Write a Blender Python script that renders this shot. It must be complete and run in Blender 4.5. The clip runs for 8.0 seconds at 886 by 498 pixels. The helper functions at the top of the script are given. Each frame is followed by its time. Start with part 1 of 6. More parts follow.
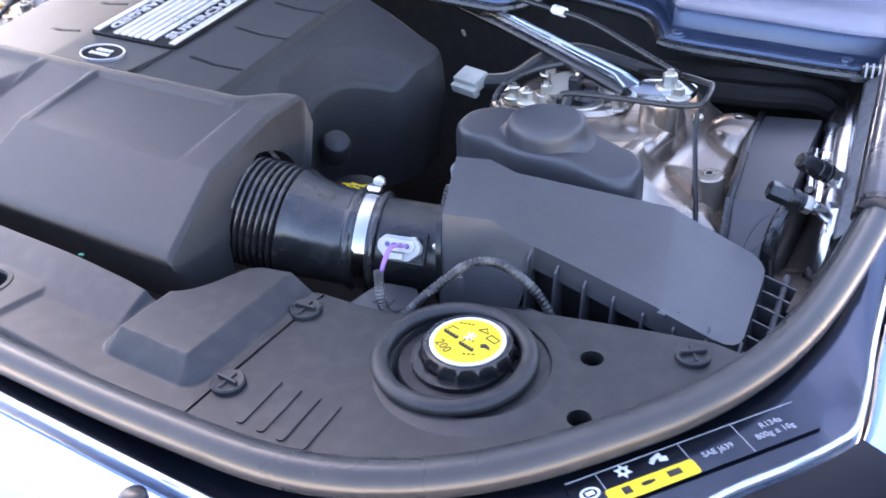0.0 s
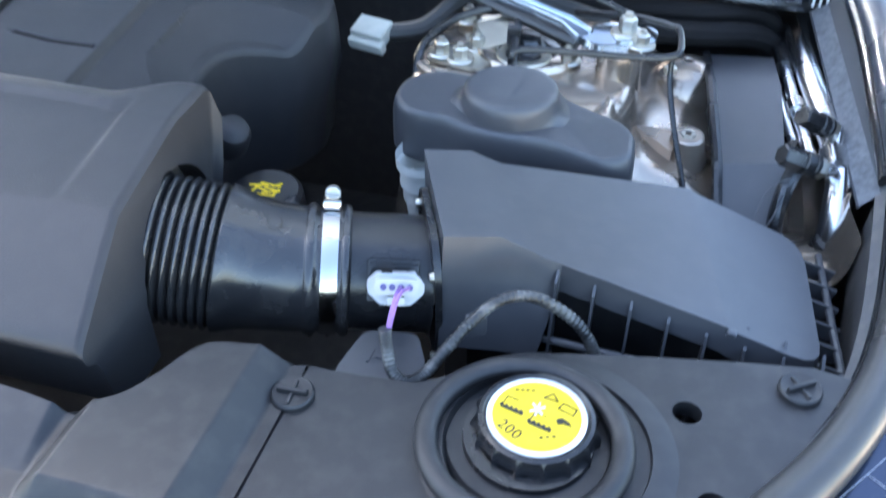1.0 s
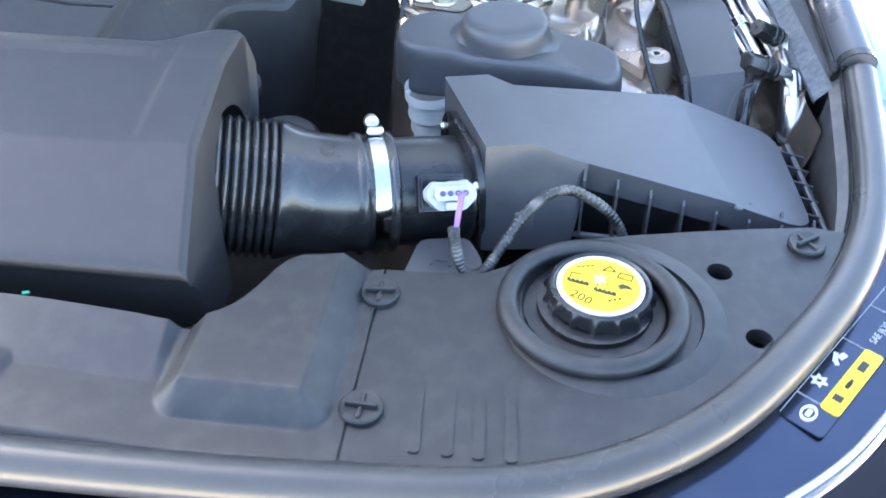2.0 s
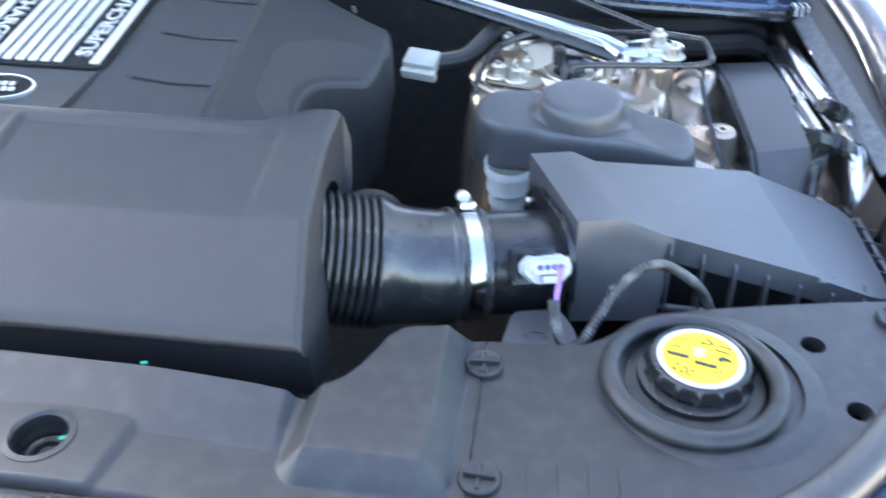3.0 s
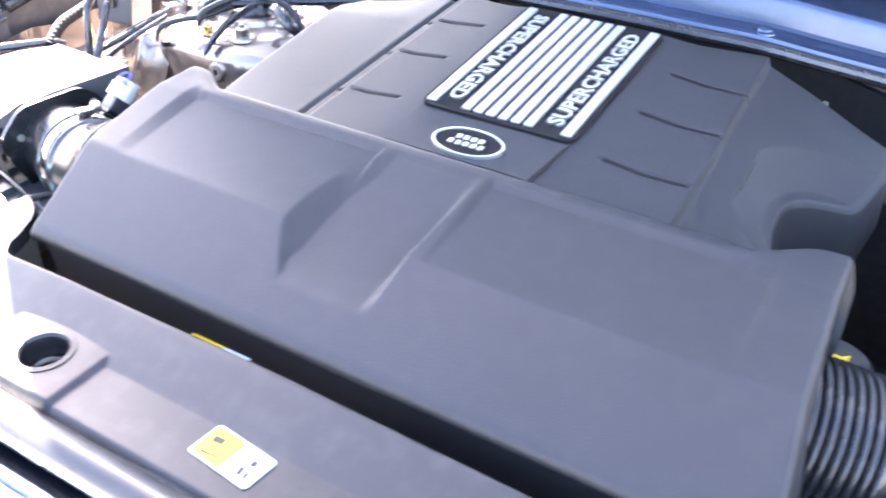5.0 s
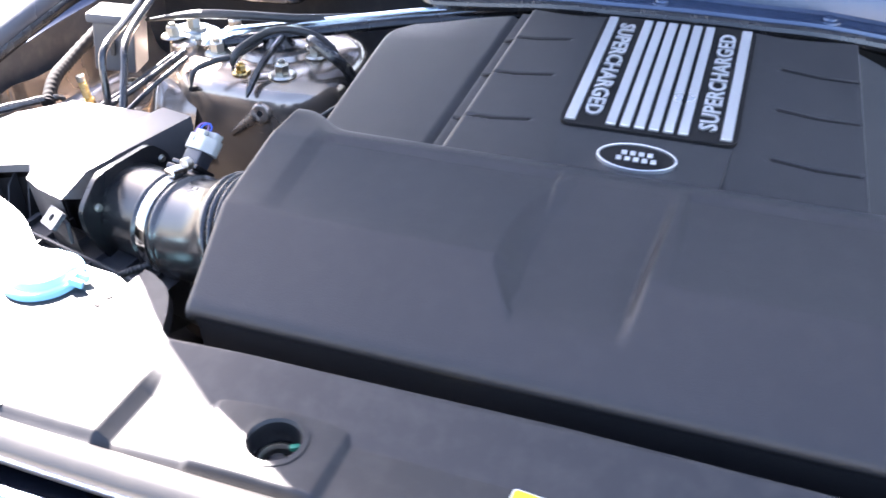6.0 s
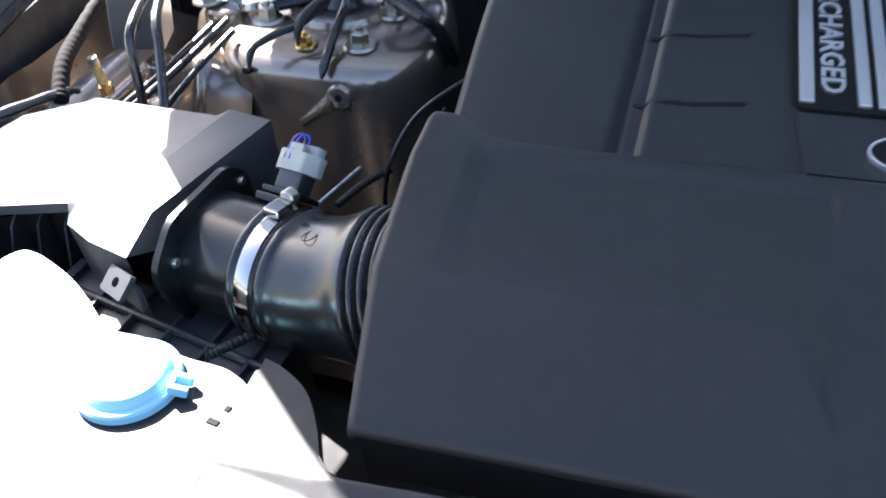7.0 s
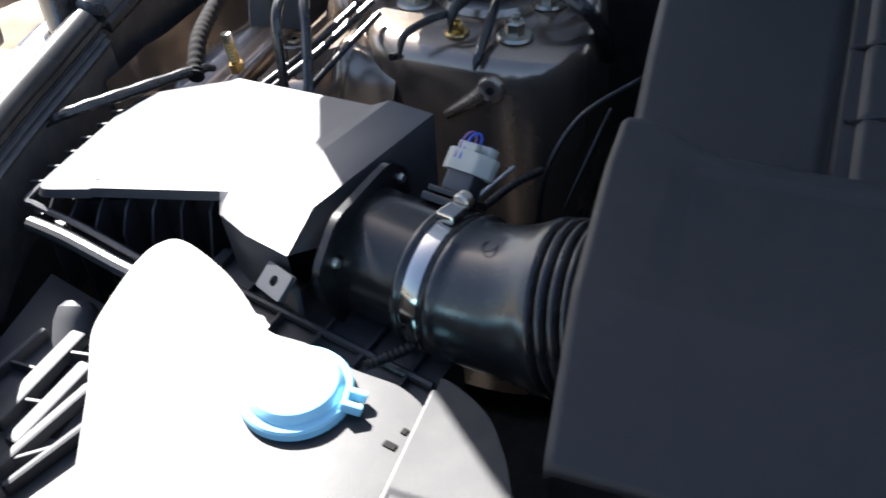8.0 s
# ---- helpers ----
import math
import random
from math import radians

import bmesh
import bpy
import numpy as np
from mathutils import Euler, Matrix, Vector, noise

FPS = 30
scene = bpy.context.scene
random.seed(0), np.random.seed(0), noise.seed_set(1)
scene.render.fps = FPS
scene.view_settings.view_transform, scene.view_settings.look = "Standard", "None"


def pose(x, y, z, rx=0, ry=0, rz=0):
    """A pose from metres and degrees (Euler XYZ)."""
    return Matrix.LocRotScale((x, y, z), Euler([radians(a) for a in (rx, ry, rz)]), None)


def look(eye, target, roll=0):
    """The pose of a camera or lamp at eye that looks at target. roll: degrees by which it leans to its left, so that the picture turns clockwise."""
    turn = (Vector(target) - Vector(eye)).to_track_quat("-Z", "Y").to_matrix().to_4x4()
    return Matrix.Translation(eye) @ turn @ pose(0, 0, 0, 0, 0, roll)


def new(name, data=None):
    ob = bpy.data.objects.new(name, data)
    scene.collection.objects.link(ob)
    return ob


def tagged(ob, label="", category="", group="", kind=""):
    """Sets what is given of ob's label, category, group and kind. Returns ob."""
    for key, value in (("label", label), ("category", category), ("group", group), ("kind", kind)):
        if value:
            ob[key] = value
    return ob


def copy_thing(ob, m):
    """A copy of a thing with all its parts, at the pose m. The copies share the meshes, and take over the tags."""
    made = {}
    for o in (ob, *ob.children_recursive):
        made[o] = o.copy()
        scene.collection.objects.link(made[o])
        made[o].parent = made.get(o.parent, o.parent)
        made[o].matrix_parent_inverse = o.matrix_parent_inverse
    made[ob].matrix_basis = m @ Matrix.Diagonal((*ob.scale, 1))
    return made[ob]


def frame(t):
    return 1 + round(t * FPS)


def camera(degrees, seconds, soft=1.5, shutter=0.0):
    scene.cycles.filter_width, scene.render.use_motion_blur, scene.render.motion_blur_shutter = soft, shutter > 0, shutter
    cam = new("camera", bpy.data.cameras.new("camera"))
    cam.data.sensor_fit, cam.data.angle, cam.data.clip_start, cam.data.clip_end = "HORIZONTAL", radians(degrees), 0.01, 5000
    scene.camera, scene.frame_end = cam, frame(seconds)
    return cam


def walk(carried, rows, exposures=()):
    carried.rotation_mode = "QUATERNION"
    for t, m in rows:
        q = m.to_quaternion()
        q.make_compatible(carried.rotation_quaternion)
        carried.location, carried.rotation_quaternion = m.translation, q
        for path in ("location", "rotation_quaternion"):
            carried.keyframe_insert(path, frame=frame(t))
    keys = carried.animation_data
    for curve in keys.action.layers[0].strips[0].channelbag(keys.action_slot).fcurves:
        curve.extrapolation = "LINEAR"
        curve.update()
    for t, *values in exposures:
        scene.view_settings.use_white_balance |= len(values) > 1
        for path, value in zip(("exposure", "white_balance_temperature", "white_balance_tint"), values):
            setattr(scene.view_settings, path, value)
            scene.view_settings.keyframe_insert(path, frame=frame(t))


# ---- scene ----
cam = camera(52.7, 8.0, soft=1.6, shutter=0.4)
PATH = [
    (0, (0.865, -0.212, 1.436), (-0.067, 1.189, 0.356), -3.8),
    (0.2, (0.816, -0.208, 1.436), (0.080, 1.046, 0.462), -2.1),
    (0.5, (0.738, -0.181, 1.433), (0.102, 1.324, 0.28), -0.3),
    (0.8, (0.658, -0.124, 1.421), (0.218, 1.198, 0.362), 0.1),
    (1, (0.623, -0.105, 1.412), (0.202, 1.39, 0.151), 0.3),
    (1.2, (0.611, -0.109, 1.409), (0.241, 1.344, 0.085), 1.1),
    (2.3, (0.502, -0.247, 1.423), (0.373, 1.294, 0.155), 0.2),
    (2.5, (0.492, -0.256, 1.43), (0.372, 1.305, 0.186), 0.5),
    (2.7, (0.483, -0.251, 1.433), (0.384, 1.135, 0.37), 0.35),
    (3, (0.467, -0.231, 1.434), (0.258, 1.367, 0.25), 0.1),
    (3.5, (0.433, -0.189, 1.437), (0.058, 1.395, 0.276), -0.3),
    (4, (0.405, -0.159, 1.44), (-0.176, 1.382, 0.305), -0.5),
    (4.2, (0.395, -0.144, 1.440), (-0.183, 1.176, 0.446), -0.7),
    (4.5, (0.379, -0.13, 1.439), (-0.423, 1.32, 0.319), -0.6),
    (4.8, (0.354, -0.135, 1.434), (-0.405, 1.101, 0.454), 0.2),
    (5, (0.319, -0.151, 1.432), (-0.537, 1.258, 0.3), 0.5),
    (5.2, (0.266, -0.185, 1.436), (-0.54, 1.279, 0.337), 0.5),
    (6.3, (-0.003, -0.233, 1.413), (-0.509, 1.34, 0.286), -1.0),
    (6.5, (-0.05, -0.182, 1.401), (-0.54, 1.356, 0.22), -2.4),
    (6.8, (-0.114, -0.105, 1.398), (-0.518, 1.221, 0.33), -3.1),
    (7, (-0.143, -0.076, 1.397), (-0.605, 1.391, 0.118), -3.3),
    (7.2, (-0.158, -0.058, 1.394), (-0.553, 1.196, 0.239), -3.6),
    (7.5, (-0.174, -0.047, 1.391), (-0.691, 1.357, 0.064), -3.8),
    (7.7, (-0.196, -0.051, 1.393), (-0.746, 1.347, 0.072), -3.2),
    (8, (-0.232, -0.056, 1.387), (-0.797, 1.348, 0.08), -2.7),
]
EXPOSURES = [(0.0, 4.55, 6500, 24), (0.5, 4.4, 6200, 9), (1.0, 4.72, 6350, 9), (2.5, 5.08, 6500, 10), (3.0, 5.03, 6480, 10), (3.5, 5.2, 6420, 9), (4.5, 5.27, 6200, 11), (5.2, 5.35, 6480, 26), (6.3, 3.85, 6280, 18), (7.0, 3.12, 6150, 14),
             (7.5, 2.65, 6150, 13), (8.0, 2.25, 6150, 12)]
walk(cam, [(t, look(eye, target, roll)) for t, eye, target, roll in PATH], EXPOSURES)

# ---- world and sun ----
SUN_FROM = Vector((-0.90, 0.70, 1.0)).normalized()   # towards the sun
world = bpy.data.worlds.new("sky")
scene.world = world
world.use_nodes = True
wn, wl = world.node_tree.nodes, world.node_tree.links
sky = wn.new("ShaderNodeTexSky")
sky.sky_type = 'NISHITA'
sky.sun_disc = False
sky.dust_density = 2.0
sky.sun_elevation = math.asin(SUN_FROM.z)
sky.sun_rotation = math.atan2(SUN_FROM.x, SUN_FROM.y)
wl.new(sky.outputs[0], wn["Background"].inputs[0])
wn["Background"].inputs[1].default_value = 0.05
sun = new("sun", bpy.data.lights.new("sun", 'SUN'))
sun.data.energy = 5.0
sun.data.angle = radians(0.5)
sun.data.color = (1.0, 0.95, 0.87)
sun.matrix_basis = look(SUN_FROM * 20, (0, 0, 0))


# ---- materials ----
def material(name, colour, rough=0.5, metal=0.0, grain=0.0, scale=900.0, vary=0.15, vary_scale=9.0, coat=0.0,
             rough_vary=0.08, spec=0.5, dust=0.0, dust_colour=(0.35, 0.31, 0.26)):
    m = bpy.data.materials.new(name)
    m.use_nodes = True
    n, l = m.node_tree.nodes, m.node_tree.links
    p = n["Principled BSDF"]
    p.inputs["Metallic"].default_value = metal
    p.inputs["Coat Weight"].default_value = coat
    p.inputs["Coat Roughness"].default_value = 0.04
    p.inputs["Specular IOR Level"].default_value = spec
    tc = n.new("ShaderNodeTexCoord")
    big = n.new("ShaderNodeTexNoise")
    big.inputs["Scale"].default_value = vary_scale
    big.inputs["Detail"].default_value = 6
    l.new(tc.outputs["Object"], big.inputs["Vector"])
    ramp = n.new("ShaderNodeMapRange")
    ramp.inputs["From Min"].default_value, ramp.inputs["From Max"].default_value = 0.3, 0.7
    ramp.inputs["To Min"].default_value, ramp.inputs["To Max"].default_value = 1 - vary, 1 + vary
    l.new(big.outputs["Fac"], ramp.inputs["Value"])
    mul = n.new("ShaderNodeMix")
    mul.data_type, mul.blend_type = 'RGBA', 'MULTIPLY'
    mul.inputs["Factor"].default_value = 1.0
    mul.inputs["A"].default_value = (*colour, 1)
    l.new(ramp.outputs["Result"], mul.inputs["B"])
    out = mul.outputs["Result"]
    if dust:
        d = n.new("ShaderNodeTexNoise")
        d.inputs["Scale"].default_value = 60
        d.inputs["Detail"].default_value = 8
        l.new(tc.outputs["Object"], d.inputs["Vector"])
        dr = n.new("ShaderNodeMapRange")
        dr.inputs["From Min"].default_value, dr.inputs["From Max"].default_value = 0.45, 0.8
        dr.inputs["To Max"].default_value = dust
        l.new(d.outputs["Fac"], dr.inputs["Value"])
        dm = n.new("ShaderNodeMix")
        dm.data_type = 'RGBA'
        dm.inputs["B"].default_value = (*dust_colour, 1)
        l.new(dr.outputs["Result"], dm.inputs["Factor"])
        l.new(out, dm.inputs["A"])
        out = dm.outputs["Result"]
    l.new(out, p.inputs["Base Color"])
    rr = n.new("ShaderNodeMapRange")
    rr.inputs["From Min"].default_value, rr.inputs["From Max"].default_value = 0.3, 0.7
    rr.inputs["To Min"].default_value, rr.inputs["To Max"].default_value = max(0.0, rough - rough_vary), rough + rough_vary
    l.new(big.outputs["Fac"], rr.inputs["Value"])
    l.new(rr.outputs["Result"], p.inputs["Roughness"])
    if grain:
        g = n.new("ShaderNodeTexNoise")
        g.inputs["Scale"].default_value = scale
        g.inputs["Detail"].default_value = 2
        l.new(tc.outputs["Object"], g.inputs["Vector"])
        b = n.new("ShaderNodeBump")
        b.inputs["Strength"].default_value = grain
        b.inputs["Distance"].default_value = 0.0006
        l.new(g.outputs["Fac"], b.inputs["Height"])
        l.new(b.outputs["Normal"], p.inputs["Normal"])
    return m


COVER = material("charcoal_grained_plastic", (0.024, 0.0237, 0.0255), 0.46, spec=0.36, rough_vary=0.01, vary=0.05, grain=0.45, scale=1100, dust=0.015)
PANEL = material("black_grained_plastic", (0.010, 0.010, 0.011), 0.50, spec=0.54, rough_vary=0.02, grain=0.09, scale=1200, dust=0.05)
BOX = material("dark_grey_plastic", (0.045, 0.046, 0.051), 0.40, spec=0.6, rough_vary=0.02, grain=0.3, scale=1300, dust=0.03)
SMOOTH = material("smooth_black_plastic", (0.012, 0.012, 0.013), 0.27, rough_vary=0.04, grain=0.08, scale=500, dust=0.03)
GROOVE = material("groove_black_plastic", (0.012, 0.011, 0.011), 0.8, spec=0.2, grain=0.2)
RUBBER = material("black_rubber", (0.016, 0.016, 0.017), 0.24, spec=0.7, rough_vary=0.03, grain=0.06, scale=600, dust=0.06)
SEAL = material("hood_seal_rubber", (0.034, 0.033, 0.032), 0.29, grain=0.10, scale=700, vary=0.06, rough_vary=0.03, dust=0.03, dust_colour=(0.3, 0.27, 0.2))
REAR_SEAL = material("grey_wing_rubber", (0.065, 0.068, 0.078), 0.30, grain=0.1, scale=600, vary=0.08)
DARK = material("dark_underbay", (0.020, 0.019, 0.020), 0.7, grain=0.3, scale=80, dust=0.05)
STEEL = material("zinc_steel", (0.55, 0.52, 0.45), 0.36, metal=1.0, grain=0.1, scale=300)
CLAMP = material("stainless_band", (0.50, 0.49, 0.47), 0.12, metal=1.0, grain=0.03, scale=200, rough_vary=0.03)
BRONZE = material("dusty_bronze_paint", (0.38, 0.31, 0.25), 0.22, metal=0.8, grain=0.10, scale=260, coat=0.3, dust=0.08, dust_colour=(0.42, 0.36, 0.28), vary_scale=14)
ALU = material("aluminium_pipe", (0.75, 0.75, 0.76), 0.25, metal=1.0, grain=0.05, scale=200)
CHROME = material("bright_brace_metal", (0.70, 0.78, 0.84), 0.14, metal=1.0, vary=0.05, rough_vary=0.03)
SILVER = material("satin_silver", (0.72, 0.72, 0.72), 0.34, metal=0.9, grain=0.1, scale=2500, vary=0.06)
YELLOW = material("yellow_label", (0.78, 0.55, 0.01), 0.45, vary=0.05)
WHITE = material("white_label", (0.66, 0.66, 0.63), 0.45, vary=0.05)
INK = material("black_print", (0.015, 0.015, 0.012), 0.5, vary=0.1)
PRINT = material("white_print", (0.75, 0.75, 0.76), 0.5, vary=0.05)
CONNECTOR = material("grey_connector", (0.36, 0.375, 0.385), 0.42, vary=0.1, vary_scale=60)
OLIVE = material("olive_grey_connector", (0.42, 0.42, 0.37), 0.45, vary=0.1, vary_scale=60)
TAPE = material("woven_loom_tape", (0.022, 0.022, 0.022), 0.5, grain=0.9, scale=500)
LOOM = material("speckled_loom_sleeve", (0.022, 0.022, 0.022), 0.35, grain=0.8, scale=420, dust=0.5, dust_colour=(0.30, 0.29, 0.27))
VIOLET = material("violet_wire", (0.20, 0.10, 0.30), 0.4)
BLUEWIRE = material("blue_wire", (0.03, 0.1, 0.55), 0.4)
PIN = material("blue_pin_holes", (0.05, 0.05, 0.16), 0.5)
BOTTLE = material("milky_bottle", (0.62, 0.62, 0.58), 0.4, vary=0.08, vary_scale=20)
GREYTRAY = material("grey_tray", (0.07, 0.072, 0.078), 0.5, vary=0.1, grain=0.2)
BLUECAP = material("light_blue_cap", (0.34, 0.68, 0.86), 0.35, vary=0.06)
BRASS = material("brass", (0.75, 0.52, 0.2), 0.28, metal=1.0)
PAINT = material("light_blue_car_paint", (0.27, 0.42, 0.70), 0.28, metal=0.4, grain=0.1, scale=3000, vary=0.04, coat=1.0, rough_vary=0.03)
HOOD_UNDER = material("hood_underside", (0.22, 0.31, 0.48), 0.42, metal=0.2, grain=0.1, scale=2000, vary=0.06)
# paler than the flange: the sky's reflection is put into this colour
BEAD = material("sky_glint_edge", (0.50, 0.57, 0.64), 0.2, metal=0.7, vary=0.08, coat=0.6)
DIM = material("grey_print", (0.42, 0.42, 0.45), 0.4, vary=0.15)
INNER = material("grey_inner_rim", (0.06, 0.058, 0.06), 0.42, grain=0.25, scale=300, dust=0.2, dust_colour=(0.3, 0.27, 0.22))
FLANGE = material("dark_blue_metallic_paint", (0.030, 0.040, 0.066), 0.18, metal=0.9, vary=0.05, coat=0.25, rough_vary=0.04, dust=0.02)
COWL = material("cowl_plastic", (0.050, 0.075, 0.130), 0.22, metal=0.45, spec=0.6, grain=0.25, scale=1200, dust=0.03)
GLASS = material("lamp_lens", (0.3, 0.33, 0.36), 0.06, vary=0.1, coat=1.0)
GROUND = material("concrete_paving", (0.52, 0.46, 0.38), 0.85, grain=0.6, scale=60, vary=0.25, vary_scale=2)
STONE = material("tan_stone", (0.25, 0.19, 0.13), 0.85, grain=0.8, scale=25, vary=0.3, vary_scale=6)
LINING = material("smooth_wing_lining", (0.085, 0.088, 0.095), 0.7, spec=0.15, grain=0.1, scale=260)
FUZZ = material("fuzzy_wing_lining", (0.15, 0.155, 0.165), 0.8, spec=0.15, grain=0.9, scale=260, vary=0.25, vary_scale=160)
LENS = material("dark_lens", (0.010, 0.010, 0.013), 0.30, vary=0.1, spec=0.12, rough_vary=0.03)
GREEN = material("green_tab", (0.03, 0.3, 0.18), 0.4)


# ---- mesh builders ----
def part(name, bm, mat, parent=None, label="", sharp=32):
    bmesh.ops.recalc_face_normals(bm, faces=bm.faces)
    me = bpy.data.meshes.new(name)
    bm.to_mesh(me)
    bm.free()
    me.materials.append(mat)
    me.polygons.foreach_set("use_smooth", [True] * len(me.polygons))
    me.set_sharp_from_angle(angle=radians(sharp))
    ob = new(name, me)
    if len(me.polygons) < 2500:
        ob.modifiers.new("normals", 'WEIGHTED_NORMAL').keep_sharp = True
    if parent:
        ob.parent = parent
        if parent.data is None:
            ob.matrix_parent_inverse = parent.matrix_basis.inverted()
    return tagged(ob, label)


def thing(name, base, label, category, group="", kind=""):
    e = new(name)
    e.empty_display_size = 0.02
    e.matrix_basis = pose(*base)
    return tagged(e, label, category, group, kind)


def bevel(bm, size, seg=2, angle=30, edges=None):
    edges = edges or [e for e in bm.edges if len(e.link_faces) == 2 and e.calc_face_angle(0) > radians(angle)]
    bmesh.ops.bevel(bm, geom=edges, offset=size, segments=seg, affect='EDGES', profile=0.5, clamp_overlap=True)
    return bm


def box(size, at=(0, 0, 0), turn=(0, 0, 0), round_=0.002, seg=2, bm=None):
    b = bmesh.new()
    bmesh.ops.create_cube(b, size=1.0, matrix=Matrix.Diagonal((*size, 1)))
    if round_:
        bevel(b, round_, seg)
    b.transform(pose(*at, *turn))
    return join(bm, b)


def join(bm, b):
    if bm is None:
        return b
    me = bpy.data.meshes.new("tmp")
    b.to_mesh(me)
    b.free()
    bm.from_mesh(me)
    bpy.data.meshes.remove(me)
    return bm


def lathe(profile, n=40, m=None, bm=None, close=False):
    b = bmesh.new()
    rings = []
    for r, z in profile:
        rings.append([b.verts.new((r * math.cos(2 * math.pi * k / n), r * math.sin(2 * math.pi * k / n), z)) for k in range(n)]
                     if r > 1e-6 else [b.verts.new((0, 0, z))])
    for a, c in zip(rings, rings[1:] + (rings[:1] if close else [])):
        for k in range(n):
            k2 = (k + 1) % n
            if len(a) == 1 and len(c) == 1:
                continue
            if len(a) == 1:
                b.faces.new((a[0], c[k], c[k2]))
            elif len(c) == 1:
                b.faces.new((a[k], a[k2], c[0]))
            else:
                b.faces.new((a[k], a[k2], c[k2], c[k]))
    if m is not None:
        b.transform(m)
    return join(bm, b)


def smooth_path(pts, steps=8, closed=False):
    p = [Vector(q) for q in pts]
    out, n = [], len(p)
    for i in range(n if closed else n - 1):
        a, b, c, d = (p[(i - 1) % n], p[i], p[(i + 1) % n], p[(i + 2) % n]) if closed else (p[max(i - 1, 0)], p[i], p[i + 1], p[min(i + 2, n - 1)])
        for k in range(steps):
            t = k / steps
            out.append(0.5 * ((2 * b) + (c - a) * t + (2 * a - 5 * b + 4 * c - d) * t * t + (3 * b - a - 3 * c + d) * t ** 3))
    if not closed:
        out.append(p[-1])
    return out


def sweep(pts, r, n=12, steps=8, closed=False, bm=None, straight=False, flat=1.0):
    """A round bar along a path; r may be a number or a function of 0..1."""
    path = [Vector(q) for q in pts] if straight else smooth_path(pts, steps, closed)
    b = bmesh.new()
    up, rings, last = Vector((0, 0, 1)), [], len(path) - 1
    for i, q in enumerate(path):
        a, c = path[i - 1 if i or closed else 0], path[(i + 1) % len(path) if i < last or closed else last]
        d = (c - a).normalized()
        side = d.cross(up)
        if side.length < 0.05:
            side = d.cross(Vector((0, 1, 0)))
        side.normalize()
        top = side.cross(d).normalized()
        rad = r(i / last) if callable(r) else r
        rings.append([b.verts.new(q + rad * (math.cos(2 * math.pi * k / n) * side + flat * math.sin(2 * math.pi * k / n) * top)) for k in range(n)])
    for a, c in zip(rings, rings[1:] + (rings[:1] if closed else [])):
        for k in range(n):
            b.faces.new((a[k], a[(k + 1) % n], c[(k + 1) % n], c[k]))
    if not closed:
        b.faces.new(rings[0][::-1])
        b.faces.new(rings[-1])
    return join(bm, b)


def plate(outline, z0, z1, holes=(), round_=0.0, bm=None, height=None):
    """A flat sheet from z0 up to z1 with the given outline and real holes."""
    b = bmesh.new()
    edges, loops = [], []
    for loop in (outline, *holes):
        vs = [b.verts.new((x, y, z1)) for x, y in loop]
        es = [b.edges.new((vs[k], vs[(k + 1) % len(vs)])) for k in range(len(vs))]
        edges += es
        loops.append(vs)
    if holes:
        bmesh.ops.triangle_fill(b, use_beauty=True, use_dissolve=False, edges=edges)
    else:
        b.faces.new(loops[0])
    for vs in loops:
        low = [b.verts.new((v.co.x, v.co.y, z0)) for v in vs]
        for k in range(len(vs)):
            k2 = (k + 1) % len(vs)
            b.faces.new((vs[k], vs[k2], low[k2], low[k]))
        if not holes:
            b.faces.new(low[::-1])
    if round_:
        bevel(b, round_, 2, 50)
    return join(bm, b)


def circle(cx, cy, r, n=28, rx=None):
    return [(cx + (rx or r) * math.cos(2 * math.pi * k / n), cy + r * math.sin(2 * math.pi * k / n)) for k in range(n)]


def rounded(pts, r, n=5):
    """A closed outline with its corners rounded."""
    out = []
    for i, p in enumerate(pts):
        p, a, c = Vector(p), Vector(pts[i - 1]), Vector(pts[(i + 1) % len(pts)])
        ra = min(r, 0.45 * (a - p).length, 0.45 * (c - p).length)
        s, e = p + (a - p).normalized() * ra, p + (c - p).normalized() * ra
        for k in range(n + 1):
            t = k / n
            q = s * (1 - t) ** 2 + 2 * p * t * (1 - t) + e * t * t
            out.append((q.x, q.y))
    return out


def faces(verts, polys, bm=None):
    b = bmesh.new()
    vs = [b.verts.new(v) for v in verts]
    for f in polys:
        b.faces.new([vs[k] for k in f])
    return join(bm, b)


def grid(nx, ny, fn, bm=None):
    """A sheet of nx by ny cells; fn(u, v) gives the place for u, v in 0..1."""
    b = bmesh.new()
    vs = [[b.verts.new(fn(i / nx, j / ny)) for i in range(nx + 1)] for j in range(ny + 1)]
    for j in range(ny):
        for i in range(nx):
            b.faces.new((vs[j][i], vs[j][i + 1], vs[j + 1][i + 1], vs[j + 1][i]))
    return join(bm, b)


def lerp(a, b, t):
    return a + (b - a) * t


def step01(a, b, x):
    t = min(1.0, max(0.0, (x - a) / (b - a)))
    return t * t * (3 - 2 * t)


